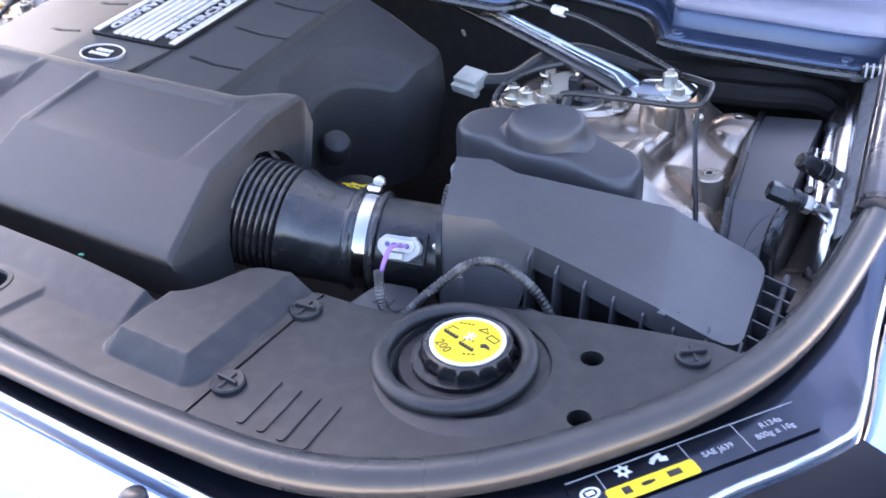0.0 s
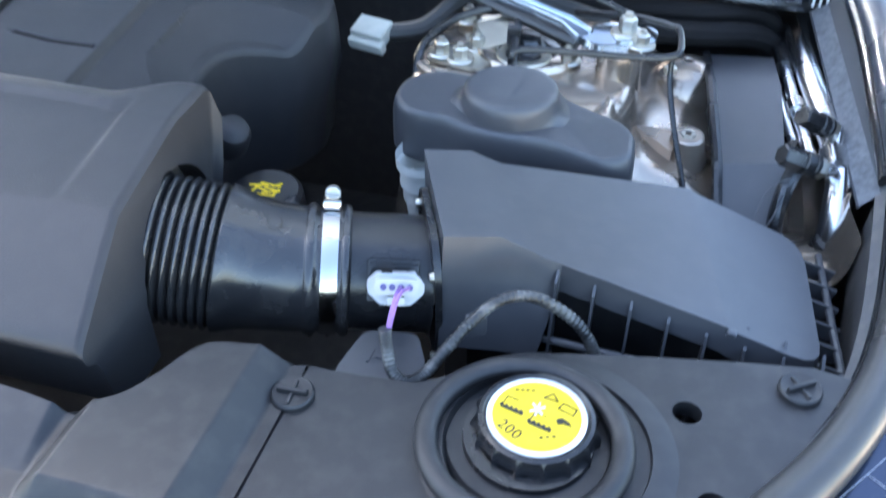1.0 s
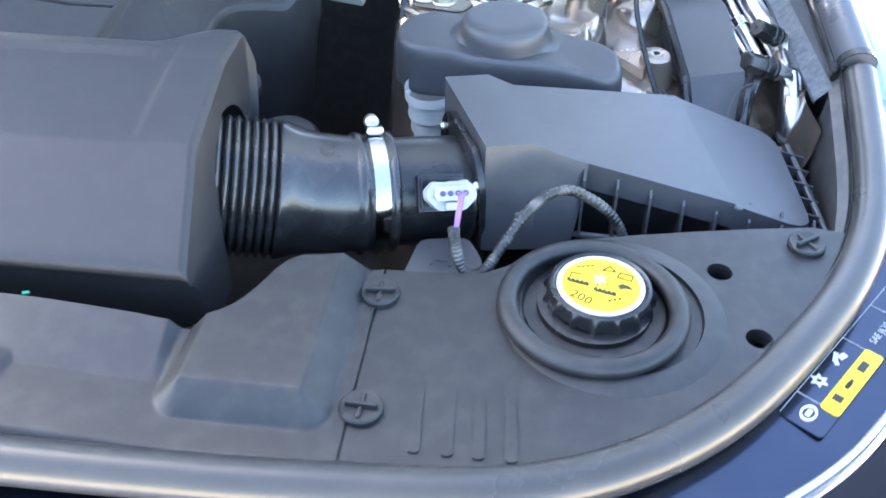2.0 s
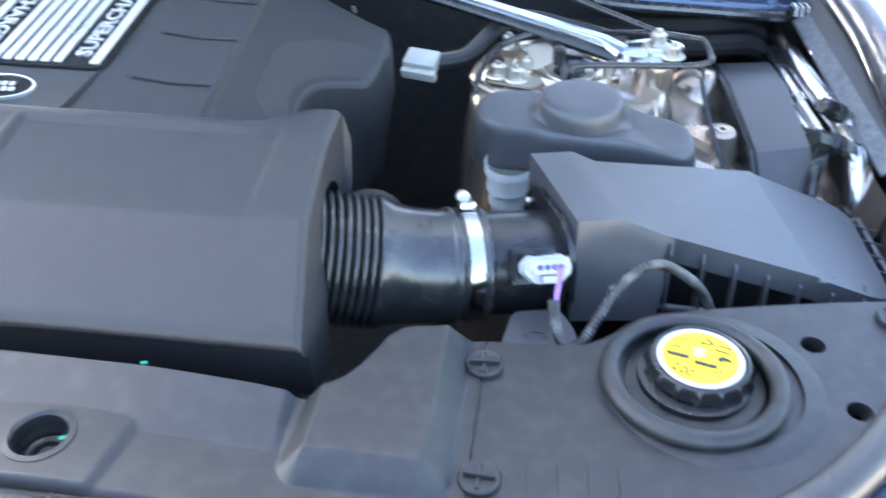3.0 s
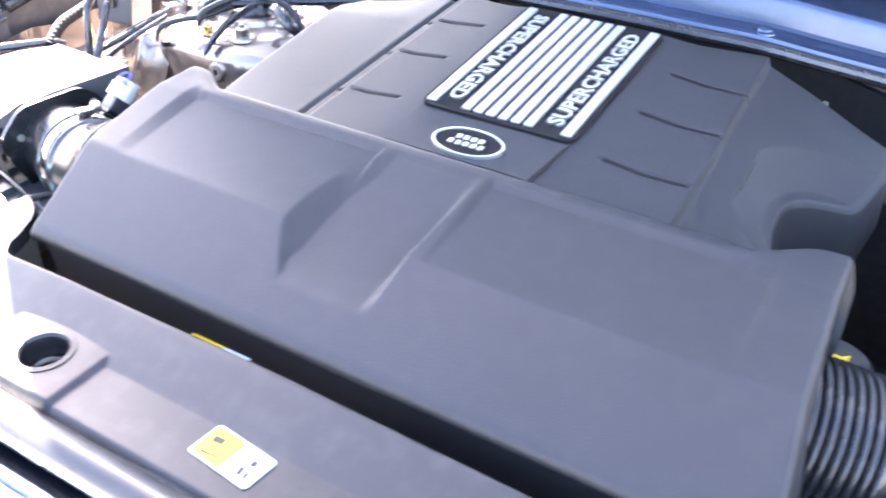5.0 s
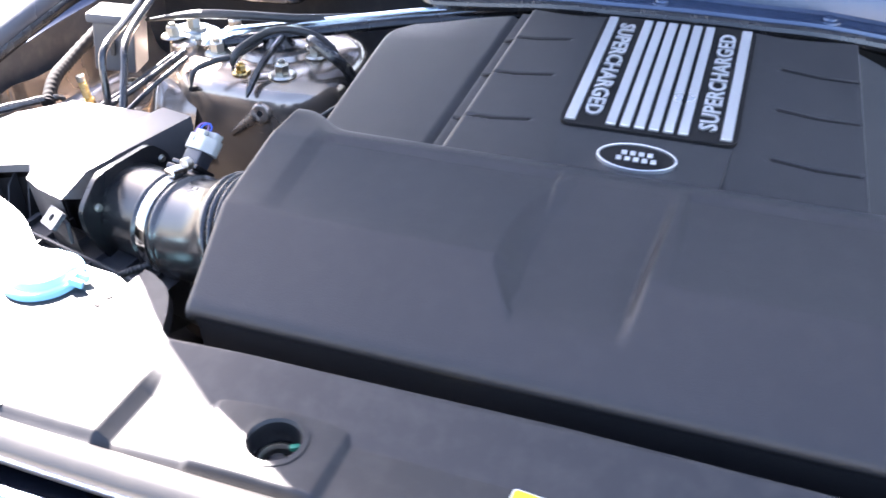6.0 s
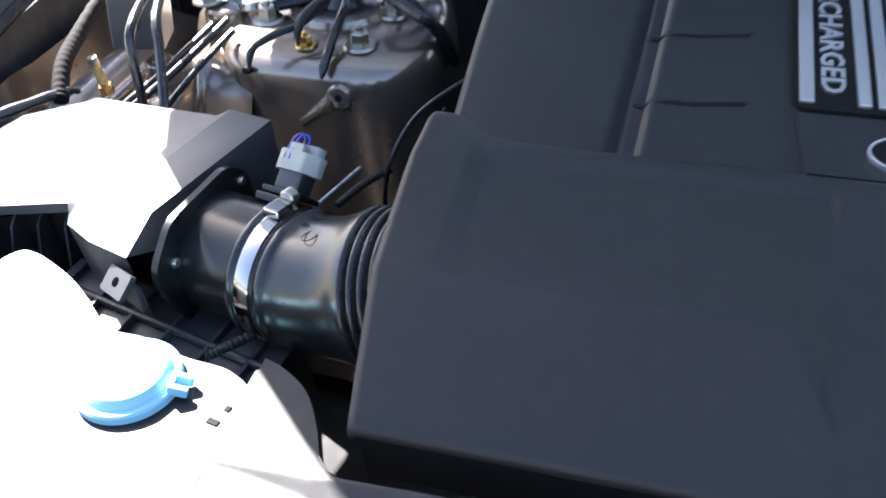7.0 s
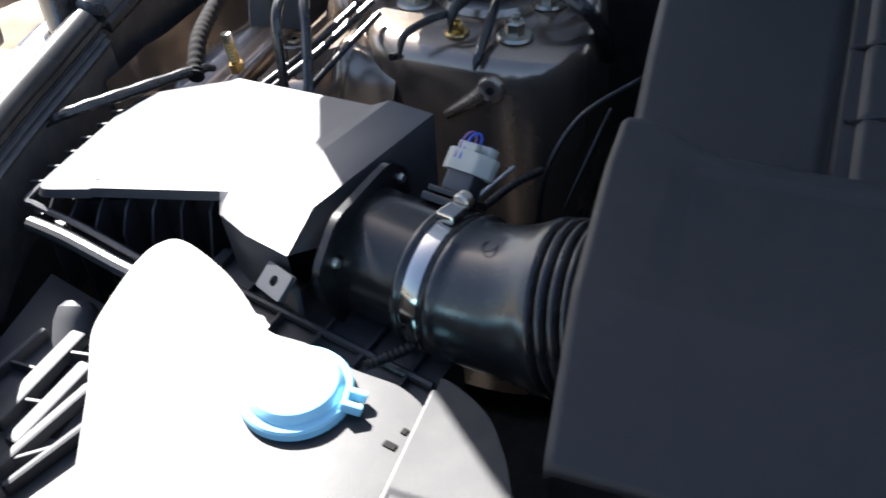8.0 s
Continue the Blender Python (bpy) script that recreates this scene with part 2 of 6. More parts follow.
def curve1(pts, x):
    """Piecewise smooth height through (x, z) pairs in rising x."""
    xs, zs = [p[0] for p in pts], [p[1] for p in pts]
    if x <= xs[0]:
        return zs[0]
    if x >= xs[-1]:
        return zs[-1]
    k = max(i for i in range(len(xs) - 1) if xs[i] <= x)
    h = xs[k + 1] - xs[k]
    slope = lambda i: (zs[min(i + 1, len(zs) - 1)] - zs[max(i - 1, 0)]) / (xs[min(i + 1, len(xs) - 1)] - xs[max(i - 1, 0)])
    t = (x - xs[k]) / h
    return ((2 * t ** 3 - 3 * t * t + 1) * zs[k] + (t ** 3 - 2 * t * t + t) * h * slope(k)
            + (-2 * t ** 3 + 3 * t * t) * zs[k + 1] + (t ** 3 - t * t) * h * slope(k + 1))


def words(text, size, m, mat, parent, name="lettering", depth=0.0004, label="", bold=0.0):
    c = bpy.data.curves.new(name, 'FONT')
    c.body, c.size, c.align_x, c.align_y, c.extrude = text, size, 'CENTER', 'CENTER', depth
    c.resolution_u = 2
    c.offset = bold
    tmp = new("tmp_text", c)
    me = bpy.data.meshes.new_from_object(tmp.evaluated_get(bpy.context.evaluated_depsgraph_get()))
    bpy.data.objects.remove(tmp)
    bpy.data.curves.remove(c)
    me.transform(m)
    me.materials.clear()
    me.materials.append(mat)
    ob = new(name, me)
    if parent:
        ob.parent = parent
        if parent.data is None:
            ob.matrix_parent_inverse = parent.matrix_basis.inverted()
    return tagged(ob, label)


def hex_bolt(name, at, r, h, label, washer=True, mat=None, group="", turn=(0, 0, 0), category="bolt"):
    t = thing(name, at, label, category, group)
    m = pose(*at, *turn)
    if washer:
        part("washer", lathe([(0, 0), (r * 1.75, 0), (r * 1.8, r * 0.12), (r * 1.6, r * 0.35), (0, r * 0.4)], 24, m), mat or STEEL, t)
    b = lathe([(0, r * 0.3), (r, r * 0.3), (r, h * 0.9), (r * 0.85, h), (0, h)], 6, m)
    part("head", b, mat or STEEL, t, sharp=20)
    part("stud_tip", lathe([(0, h), (r * 0.45, h), (r * 0.45, h * 1.25), (0, h * 1.3)], 12, m), mat or STEEL, t)
    return t


# ---- the place around the car ----
def ground():
    b = grid(30, 30, lambda u, v: (lerp(-60, 60, u), lerp(-60, 60, v), 0.0))
    tagged(part("ground", b, GROUND), "pale sunlit concrete paving round the car", "ground", kind="structure")


ground()

# closed rim of the bay, from the middle of the nose round to the rear corner: (x, y, z)
RIM = [(0.0, 0.061, 1.004), (0.20, 0.061, 1.002), (0.36, 0.064, 1.0), (0.44, 0.068, 1.0), (0.53, 0.076, 0.999), (0.60, 0.103, 0.998),
       (0.66, 0.147, 0.998), (0.708, 0.204, 0.998), (0.75, 0.263, 0.998), (0.782, 0.33, 1.0), (0.80, 0.40, 1.003), (0.811, 0.48, 1.01),
       (0.817, 0.54, 1.018)]
RIM_BACK = [(0.816, 0.549, 1.021), (0.811, 0.60, 1.034), (0.806, 0.65, 1.046), (0.80, 0.72, 1.06), (0.79, 0.82, 1.068), (0.78, 0.95, 1.075)]


def both_sides(pts):
    return [(-x, y, z) for x, y, z in pts[:0:-1]] + list(pts)


def rim_sheet(path, rows):
    """A sheet that follows a path, with rows of (outward, up) from it."""
    p = smooth_path(path, 8)
    b = bmesh.new()
    lines = []
    for i, q in enumerate(p):
        d = (p[min(i + 1, len(p) - 1)] - p[max(i - 1, 0)])
        out = Vector((d.y, -d.x, 0)).normalized()
        lines.append([b.verts.new((q.x + out.x * o, q.y + out.y * o, q.z + h)) for o, h in rows])
    for a, c in zip(lines, lines[1:]):
        for k in range(len(rows) - 1):
            b.faces.new((a[k], a[k + 1], c[k + 1], c[k]))
    return b


WING = [(0.0, 0.040, 0.988), (0.20, 0.040, 0.988), (0.44, 0.042, 0.986), (0.53, 0.046, 0.982), (0.60, 0.058, 0.978), (0.646, 0.079, 0.977), (0.690, 0.108, 0.977), (0.732, 0.143, 0.978),
        (0.770, 0.188, 0.979), (0.792, 0.222, 0.980), (0.819, 0.258, 0.981), (0.838, 0.288, 0.982), (0.8465, 0.306, 0.982), (0.848, 0.325, 0.983), (0.846, 0.36, 0.985), (0.842, 0.40, 0.986), (0.839, 0.45, 0.988), (0.836, 0.53, 0.995), (0.838, 0.62, 1.01), (0.832, 0.74, 1.022), (0.825, 0.9, 1.035),
        (0.815, 1.1, 1.05)]


def body_shell():
    back = [(0.822, 0.62, 1.02), (0.82, 0.74, 1.03), (0.81, 0.9, 1.04), (0.80, 1.1, 1.05)]
    whole = both_sides(RIM + back)
    inner, outer = smooth_path(whole, 8), smooth_path(both_sides(WING), 8)
    t = thing("car_body", (0, -0.1, 0.3), "light blue car body with dark glossy flange round the bay", "car body")

    def flange(u, v):
        p, q = inner[round(u * (len(inner) - 1))], outer[min(len(outer) - 1, round(u * (len(outer) - 1)))]
        a = Vector((p.x, p.y, p.z - 0.016))
        w = a.lerp(q, v)
        w.z -= 0.0005 * math.sin(v * math.pi)
        return w
    part("seal_flange", grid(len(inner) - 1, 6, flange), FLANGE, t, "dark glossy flange beside the seal", sharp=60)
    part("inner_wall", rim_sheet(whole, [(-0.008, -0.013), (-0.006, -0.06), (0.0, -0.16), (0.0, -0.5)]), INNER, t, "dusty grey inner wing wall")
    wing = both_sides(WING)
    # rolled edge; its pale tone stands for the sky glinting along it
    part("wing_bead", rim_sheet(wing, [(-0.001, -0.001), (0.0002, 0.0022), (0.0022, 0.0030), (0.0042, 0.0022), (0.0052, -0.002), (0.0052, -0.02)]), BEAD, t, "rolled edge of the flange, toned pale for reflected sky", sharp=60)
    part("outer_skin", rim_sheet(wing, [(0.0085, -0.02), (0.0095, -0.007), (0.014, -0.003), (0.022, -0.0025), (0.06, -0.012), (0.11, -0.045), (0.15, -0.11), (0.17, -0.25),
                                         (0.18, -0.65)]), PAINT, t, "light blue painted outer skin")


body_shell()


def hood():
    """The raised hood, above the picture; its edge is what shades the bay."""
    hinge, th = Vector((0, 0.88, 1.08)), radians(50)
    half = [(0.685, 0.118), (0.690, 0.20), (0.735, 0.27), (0.806, 0.323), (0.809, 0.386), (0.786, 0.44), (0.782, 0.493), (0.7655, 0.516), (0.746, 0.55), (0.732, 0.571), (0.706, 0.594), (0.674, 0.616), (0.626, 0.654), (0.504, 0.708), (0.3, 0.745), (0.0, 0.755)]
    loop = half + [(-x, d) for x, d in half[-2::-1]]
    b = plate(loop, -0.03, 0.0, round_=0.004)
    b.transform(Matrix.Translation(hinge) @ Matrix(((1, 0, 0, 0), (0, -math.cos(th), -math.sin(th), 0), (0, math.sin(th), -math.cos(th), 0), (0, 0, 0, 1))))
    # unseen plate added over the hood's rear edge, only for its underside's reflection
    rear = plate(rounded([(-0.70, 0.800), (0.80, 0.800), (0.80, 1.15), (-0.70, 1.15)], 0.03), 0.0, 0.02)
    for v in rear.verts:
        v.co.z += 1.172 + (v.co.y - 0.803) * 0.15
    b = join(b, rear)
    ob = tagged(part("hood", b, HOOD_UNDER), "raised hood propped open over the engine, with an added rear plate", "hood", kind="structure")
    return ob


hood()


def bay_floor():
    b = box((1.7, 1.0, 0.02), (0, 0.5, 0.62), round_=0)
    tagged(part("bay_floor", b, DARK), "dark oily underside of the engine bay", "engine bay", kind="structure")
    b = box((1.7, 0.02, 0.5), (0, 0.93, 0.8), round_=0)
    tagged(part("firewall", b, DARK), "black firewall behind the engine", "firewall", kind="structure")


bay_floor()


# ---- engine cover ----
def profile(pts, step):
    """Points at even steps along a broken line."""
    out = []
    for p, q in zip(pts, pts[1:]):
        p, q = Vector((0, *p)), Vector((0, *q))
        n = max(1, math.ceil((q - p).length / step))
        out += [p.lerp(q, k / n) for k in range(n)]
    return out + [Vector((0, *pts[-1]))]


BEAM = profile([(0.210, 0.968), (0.2055, 1.010), (0.2025, 1.0165), (0.1980, 1.0195), (0.1950, 1.0225), (0.1940, 1.0255), (0.1945, 1.0285), (0.1965, 1.0312), (0.2000, 1.0340), (0.2685, 1.0743), (0.2705, 1.0754), (0.2728, 1.0765),
                (0.345, 1.0915), (0.366, 1.0952), (0.374, 1.0954), (0.379, 1.0945), (0.3815, 1.0915), (0.383, 1.07)], 0.0035)


def beam_height(x, y, z):
    """Top of the front beam with its two shallow pads and the deeper middle channel."""
    if y < 0.2 or z < 1.036:
        return z
    fade = 1 - step01(0.3635, 0.367, y)
    pad = 1.0758 + (y - 0.272) * 0.162
    mask = max(step01(0.044, 0.049, x) * (1 - step01(0.256, 0.264, x)), step01(0.050, 0.052, -x) * (1 - min(1.0, max(0.0, (-x - 0.248) / 0.014)))) * fade
    if y > 0.272:
        z -= max(0.0, z - pad) * mask
    chan = 1.0535 + (y - 0.238) * 0.318 - 0.004 * math.sin(math.pi * min(1.0, max(0.0, (y - 0.238) / 0.122)))
    c = x + 0.014 * (0.366 - y) / 0.134
    f = min(1.2, max(0.0, (0.3606 - y) / 0.098))
    hi = float(np.interp(y, (0.236, 0.2644, 0.29, 0.32, 0.345, 0.3606), (-0.0545, -0.0735, -0.0735, -0.0685, -0.057, -0.0425)))
    lo = min(lerp(-0.0360, -0.0525, f), hi + 0.020) if y < 0.34 else lerp(-0.0360, -0.0525, f)
    lo = max(lo, hi + 0.004)
    mask = min(1.0, max(0.0, (x - hi) / (lo - hi))) * (1 - min(1.0, max(0.0, (c - 0.0345) / 0.0075))) * fade
    z -= max(0.0, z - chan) * mask
    return z


def engine_cover():
    t = thing("engine_cover", (0, 0.45, 0.93), "matt charcoal plastic engine cover with silver lettered plate", "engine cover")
    # front beam
    nx = 300

    def place(u, v):
        q = BEAM[round(v * (len(BEAM) - 1))]
        y, z = q.y, q.z
        f = min(1.0, max(0.0, (1.095 - z) / 0.07))
        lo, hi = 0.298 - 0.012 * f, 0.300 + 0.017 * f
        x = lerp(-lo, hi, u)
        a, half = abs(x), (hi if x > 0 else lo)
        if y > 0.36:
            y += 0.026 * step01(0.235, 0.285, a)
        z = beam_height(x, y, z)
        z -= 0.004 * step01(half - 0.005, half, a) ** 2
        return (x, y, z)
    part("front_beam", grid(nx, len(BEAM) - 1, place), COVER, t, sharp=60)
    beam_place = place
    # end walls with an arch for each hose
    for s, yc, zc in ((1, 0.325, 1.004), (-1, 0.316, 1.014)):
        ra, n = 0.063, len(BEAM) - 1
        b = bmesh.new()
        outer, mid, inner = [], [], []
        for k, q in enumerate(BEAM):
            x, y, top = beam_place(1.0 if s > 0 else 0.0, k / n)
            half = abs(x)
            f = k / n
            if f < 0.15:
                iy, iz = yc - ra, lerp(0.968, zc, f / 0.15)
            elif f < 0.88:
                a = math.pi * (1 - (f - 0.15) / 0.73)
                iy, iz = yc + ra * math.cos(a), zc + ra * math.sin(a)
            else:
                iy, iz = yc + ra, lerp(zc, 1.0, (f - 0.88) / 0.12)
            iz = min(iz, top - 0.004)
            iy = max(iy, y + 0.012) if f < 0.3 else iy
            outer.append(b.verts.new((x, y, top)))
            mid.append(b.verts.new((s * (half + 0.001), lerp(y, iy, 0.5), lerp(top, iz, 0.5))))
            inner.append(b.verts.new((s * (half - 0.001), iy, iz)))
        deep = [b.verts.new((v.co.x - s * 0.02, v.co.y, v.co.z)) for v in inner]
        for a, c in ((outer, mid), (mid, inner), (inner, deep)):
            for k in range(n):
                b.faces.new((a[k], a[k + 1], c[k + 1], c[k]))
        part("end_wall", b, COVER, t, sharp=50)

    # rear deck
    right = [(0.383, 0.270), (0.43, 0.263), (0.457, 0.251), (0.47, 0.244), (0.50, 0.2335), (0.535, 0.2335), (0.555, 0.243), (0.570, 0.261), (0.582, 0.279), (0.60, 0.290), (0.64, 0.298), (0.70, 0.291)]
    left = [(0.385, 0.287), (0.43, 0.295), (0.51, 0.302), (0.62, 0.309), (0.66, 0.308), (0.69, 0.295), (0.70, 0.286)]

    def deck_z(x, y):
        a = abs(x)
        z = 1.0845 + (y - 0.39) * 0.118 - 0.011 * step01(0.05, 0.20, a)
        line = 0.176 - 0.03 * (y - 0.42)
        z -= 0.008 * step01(line - 0.0015, line + 0.0025, a)
        z -= max(0.0, a - line) * (0.34 if x > 0 else 0.09)
        z -= 0.012 * step01(0.62, 0.72, y) * step01(0.16, 0.30, a)
        for g in ((0.452, 0.530, 0.602) if x > 0 else (0.460, 0.540, 0.612)):
            yg = g + 0.16 * max(0.0, a - 0.135)
            if 0.095 < a < 0.172:
                z -= 0.004 * max(0.0, 1 - abs(y - yg) / 0.0030) * step01(0.097, 0.102, a)
        if x > 0.2:     # bowl above the scoop
            r = math.hypot(x - 0.285, y - 0.522)
            z -= 0.019 * min(1.0, max(0.0, (0.094 - r) / 0.030)) * (1 - step01(0.60, 0.66, y) * 0.4)
        if x < 0:       # wider step on this side
            z -= 0.006 * step01(line - 0.014, line - 0.010, a) * (1 - step01(line, line + 0.012, a))
        return z

    def place(u, v):
        y = lerp(0.383, 0.70, v)
        line = 0.176 - 0.03 * (y - 0.42)
        knots = ((0.0, -curve1(left, y)), (0.22, -line - 0.003), (0.24, 0.002 - line), (0.76, line - 0.002), (0.78, line + 0.003), (1.0, curve1(right, y)))
        x = next(lerp(p[1], q[1], (u - p[0]) / (q[0] - p[0])) for p, q in zip(knots, knots[1:]) if u <= q[0] + 1e-9)
        y -= (0.031 - 0.020 * step01(0.09, 0.18, abs(x)) + 0.012 * step01(0.20, 0.30, abs(x))) * step01(0.7, 1.0, v)
        z = deck_z(x, y)
        z -= 0.006 * max(0.0, 1 - min(u, 1 - u) * 90) ** 2 + 0.012 * max(0.0, 1 - (1 - v) * 50) ** 2
        return (x, y, z)
    deck = part("deck", grid(250, 250, place), COVER, t, sharp=40)
    for s in (-1, 1):
        for g in ((0.452, 0.530, 0.602) if s > 0 else (0.460, 0.540, 0.612)):
            pts = [(s * a, g + 0.16 * max(0.0, a - 0.135), deck_z(s * 0.09, g) - 0.0018 - (a - 0.09) * 0.09) for a in (0.101, 0.115, 0.135, 0.15, 0.169)]
            pts = [(x, y, deck_z(x, y + 0.0045) - 0.0012) for x, y, z in pts]
            part("slot_line", sweep(pts, lambda f: 0.0034 - 0.0010 * f, 8, 6, flat=0.2), GROOVE, deck)
    b = bmesh.new()
    rim = [place(0, k / 60) for k in range(61)] + [place(k / 60, 1) for k in range(1, 60)] + [place(1, 1 - k / 60) for k in range(61)]
    rows = []
    for x, y, z in rim:
        c = Vector((x * 0.985, 0.5 + (y - 0.5) * 0.99, 0))
        rows.append([b.verts.new(q) for q in ((x, y, z), (x * 1.004, y + (0.001 if y > 0.69 else 0), z - 0.012), (x * 1.008, y, z - 0.05), (c.x, c.y, 0.96), (c.x * 0.97, c.y, 0.90))])
    for a, c in zip(rows, rows[1:]):
        for k in range(4):
            b.faces.new((a[k], a[k + 1], c[k + 1], c[k]))
    wall = part("side_wall", b, COVER, t, sharp=50)
    part("wall_boss", lathe([(0, 0.012), (0.008, 0.011), (0.014, 0.007), (0.017, 0.0), (0.0175, -0.02)], 28, pose(0.262, 0.492, 0.996, 20, 30, 0)), COVER, wall)

    # lettered plate, lying on the sloping deck
    tilt = math.degrees(math.atan(0.118))
    m = pose(0, 0.557, deck_z(0, 0.557) + 0.0006, tilt)
    half, length = 0.0735, 0.208
    b = plate(rounded([(-half, -length / 2), (half, -length / 2), (half, length / 2), (-half, length / 2)], 0.012), -0.002, 0.0022, round_=0.001)
    b.transform(m)
    plate_ob = part("badge_plate", b, GROOVE, t, "black framed plate with silver bars and lettering")

    def bar(x, w, name="silver_bar", y0=-length / 2 + 0.005, y1=length / 2 - 0.005):
        bb = box((w, y1 - y0, 0.004), (x, (y0 + y1) / 2, 0.0025), round_=0.0012)
        bb.transform(m)
        part(name, bb, SILVER, plate_ob)
    for s in (-1, 1):
        bar(s * 0.0645, 0.0095)
        words("SUPERCHARGED", 0.0235, m @ pose(s * 0.0490, 0, 0.0026, 0, 0, 90 * s) @ Matrix.Diagonal((1.0, 0.86, 1, 1)), SILVER, plate_ob,
              depth=0.0012, bold=0.0007, label="raised silver lettering SUPERCHARGED")
    for k in range(6):
        bar(-0.030 + 0.012 * k, 0.0086)

    # little pad and its oval badge
    pad = [(-0.0655, 0.3885), (0.0655, 0.3885), (0.0705, 0.450), (-0.0705, 0.450)]
    bb = faces([(x, y, deck_z(x * 0.6, y) + 0.0046 + (0.0005 if y < 0.4 else -0.0030)) for x, y in pad] + [(x * 1.03, y - 0.001, deck_z(x * 0.6, y) - 0.012) for x, y in pad],
               [(0, 1, 2, 3)] + [(k, 4 + k, 4 + (k + 1) % 4, (k + 1) % 4) for k in range(4)])
    bevel(bb, 0.0016, 2, 30)
    part("badge_pad", bb, COVER, t)
    m = pose(0, 0.412, deck_z(0, 0.412) + 0.0040, tilt - 2.3)
    b = lathe([(0.0318, 0.0), (0.0318, 0.003), (0.0311, 0.0034), (0.0297, 0.003), (0.0297, 0.0)], 48, m @ Matrix.Diagonal((1.0, 0.62, 1, 1)), close=True)
    badge = part("oval_badge", b, SILVER, t, "silver oval ring badge with plain bars")
    b = lathe([(0, 0.0016), (0.0299, 0.0016), (0.0299, 0)], 40, m @ Matrix.Diagonal((1.0, 0.62, 1, 1)))
    part("badge_field", b, GROOVE, badge)
    for x, y, w in [(-0.0105 + 0.0068 * k, 0.0045, 0.0045) for k in range(4)] + [(-0.0135 + 0.0068 * k, -0.0042, 0.0045) for k in range(5)]:
        bb = box((w, 0.0058, 0.0016), (x, y, 0.0026), (0, 0, 4), round_=0.0005)
        bb.transform(m)
        part("badge_bar", bb, SILVER, badge)
    return t


engine_cover()


# ---- slam panel ----
def front_edge(a):
    return curve1([(0.0, 0.072), (0.36, 0.074), (0.44, 0.079), (0.53, 0.088)], a)


def middle_panel():
    t = thing("slam_panel_cover", (0, 0.12, 0.95), "matt black plastic slam panel cover with raised trays", "panel")
    back_left = [(0.0, 0.172), (0.28, 0.170), (0.296, 0.178), (0.306, 0.198), (0.322, 0.222), (0.345, 0.238), (0.364, 0.243), (0.436, 0.25)]
    back = [(0.0, 0.172), (0.29, 0.167), (0.318, 0.166), (0.335, 0.171), (0.350, 0.183), (0.361, 0.202), (0.369, 0.221), (0.379, 0.233), (0.40, 0.238), (0.436, 0.247)]

    def height(x, y):
        a = abs(x)
        z = 1.001 + 0.008 * (1 - step01(0.20, 0.36, a))
        ramp = lambda e0, e1, q: min(1.0, max(0.0, (q - e0) / (e1 - e0)))
        z += 0.015 * ramp(0.126, 0.168, y) * (1 - ramp(0.313, 0.325, x))
        if x < 0:
            z = max(z, lerp(z, 1.0150, ramp(0.272, 0.282, a)))
        # tray: a rounded pad with sloping sides
        qx, qy = abs(a - 0.3725) - 0.0525 + 0.016, max(0.0, 0.119 - y)
        edge = math.hypot(max(qx, 0.0), qy) if qx > 0 or qy > 0 else 0.0
        if x > 0:
            z += 0.018 * (1 - ramp(0.0, 0.017, edge))
        # latch pad: its crowned top meets the rear ramp in a shallow arch
        side = 0.2185 + (y - 0.077) * 0.17
        hump = min(ramp(0.124, 0.129, a), 1 - ramp(side - 0.006, side, a), ramp(0.074, 0.080, y))
        crown = 0.0030 + 0.0012 * (1 - ((a - 0.172) / 0.05) ** 2)
        z = max(z, 1.001 + 0.008 * (1 - step01(0.20, 0.36, a)) + crown * hump) if hump > 0 else z
        z -= 0.006 * (1 - step01(0.072, 0.082, y))
        hole = math.hypot(a - 0.170, y - 0.112)
        z -= 0.03 * (1 - step01(0.0175, 0.0195, hole))
        return z

    def place(u, v):
        x = lerp(-0.3562, 0.4355, u)
        y = lerp(front_edge(abs(x)), curve1(back if x > 0 else back_left, abs(x)), v)
        return (x, y, height(x, y))
    b = grid(480, 100, place)
    low = bmesh.new()
    part("cover_sheet", b, PANEL, t, sharp=50)
    rim = [place(k / 110, 1) for k in range(111)]
    for p, q in zip(rim, rim[1:]):
        vs = [low.verts.new(w) for w in (p, q, (q[0], q[1] + 0.003, q[2] - (0.05 if q[0] > -0.24 else 0.012)), (p[0], p[1] + 0.003, p[2] - (0.05 if p[0] > -0.24 else 0.012)))]
        low.faces.new(vs)
    bmesh.ops.remove_doubles(low, verts=low.verts, dist=1e-5)
    part("rear_return", low, PANEL, t)
    for s in (-1, 1):
        m = pose(s * 0.170, 0.112, 0.988)
        part("latch_bezel", lathe([(0.0165, -0.03), (0.0170, 0.024), (0.0185, 0.0262), (0.0225, 0.0258), (0.0232, 0.018)], 40, m), PANEL, t)
        ring = part("latch_ring", lathe([(0.012, 0.0), (0.016, 0.003), (0.016, 0.007), (0.0125, 0.009), (0.011, 0.006)], 32, m, close=True), STEEL, t, "bright latch ring deep in its hole")
        part("latch_clip", box((0.007, 0.004, 0.004), (s * 0.170 + 0.008, 0.122, 0.999), (0, 0, 30), 0.001), GREEN, ring, "green plastic latch clip")
        part("latch_pin", lathe([(0, 0.008), (0.005, 0.008), (0.006, 0.0)], 16, m), DARK, ring)


middle_panel()

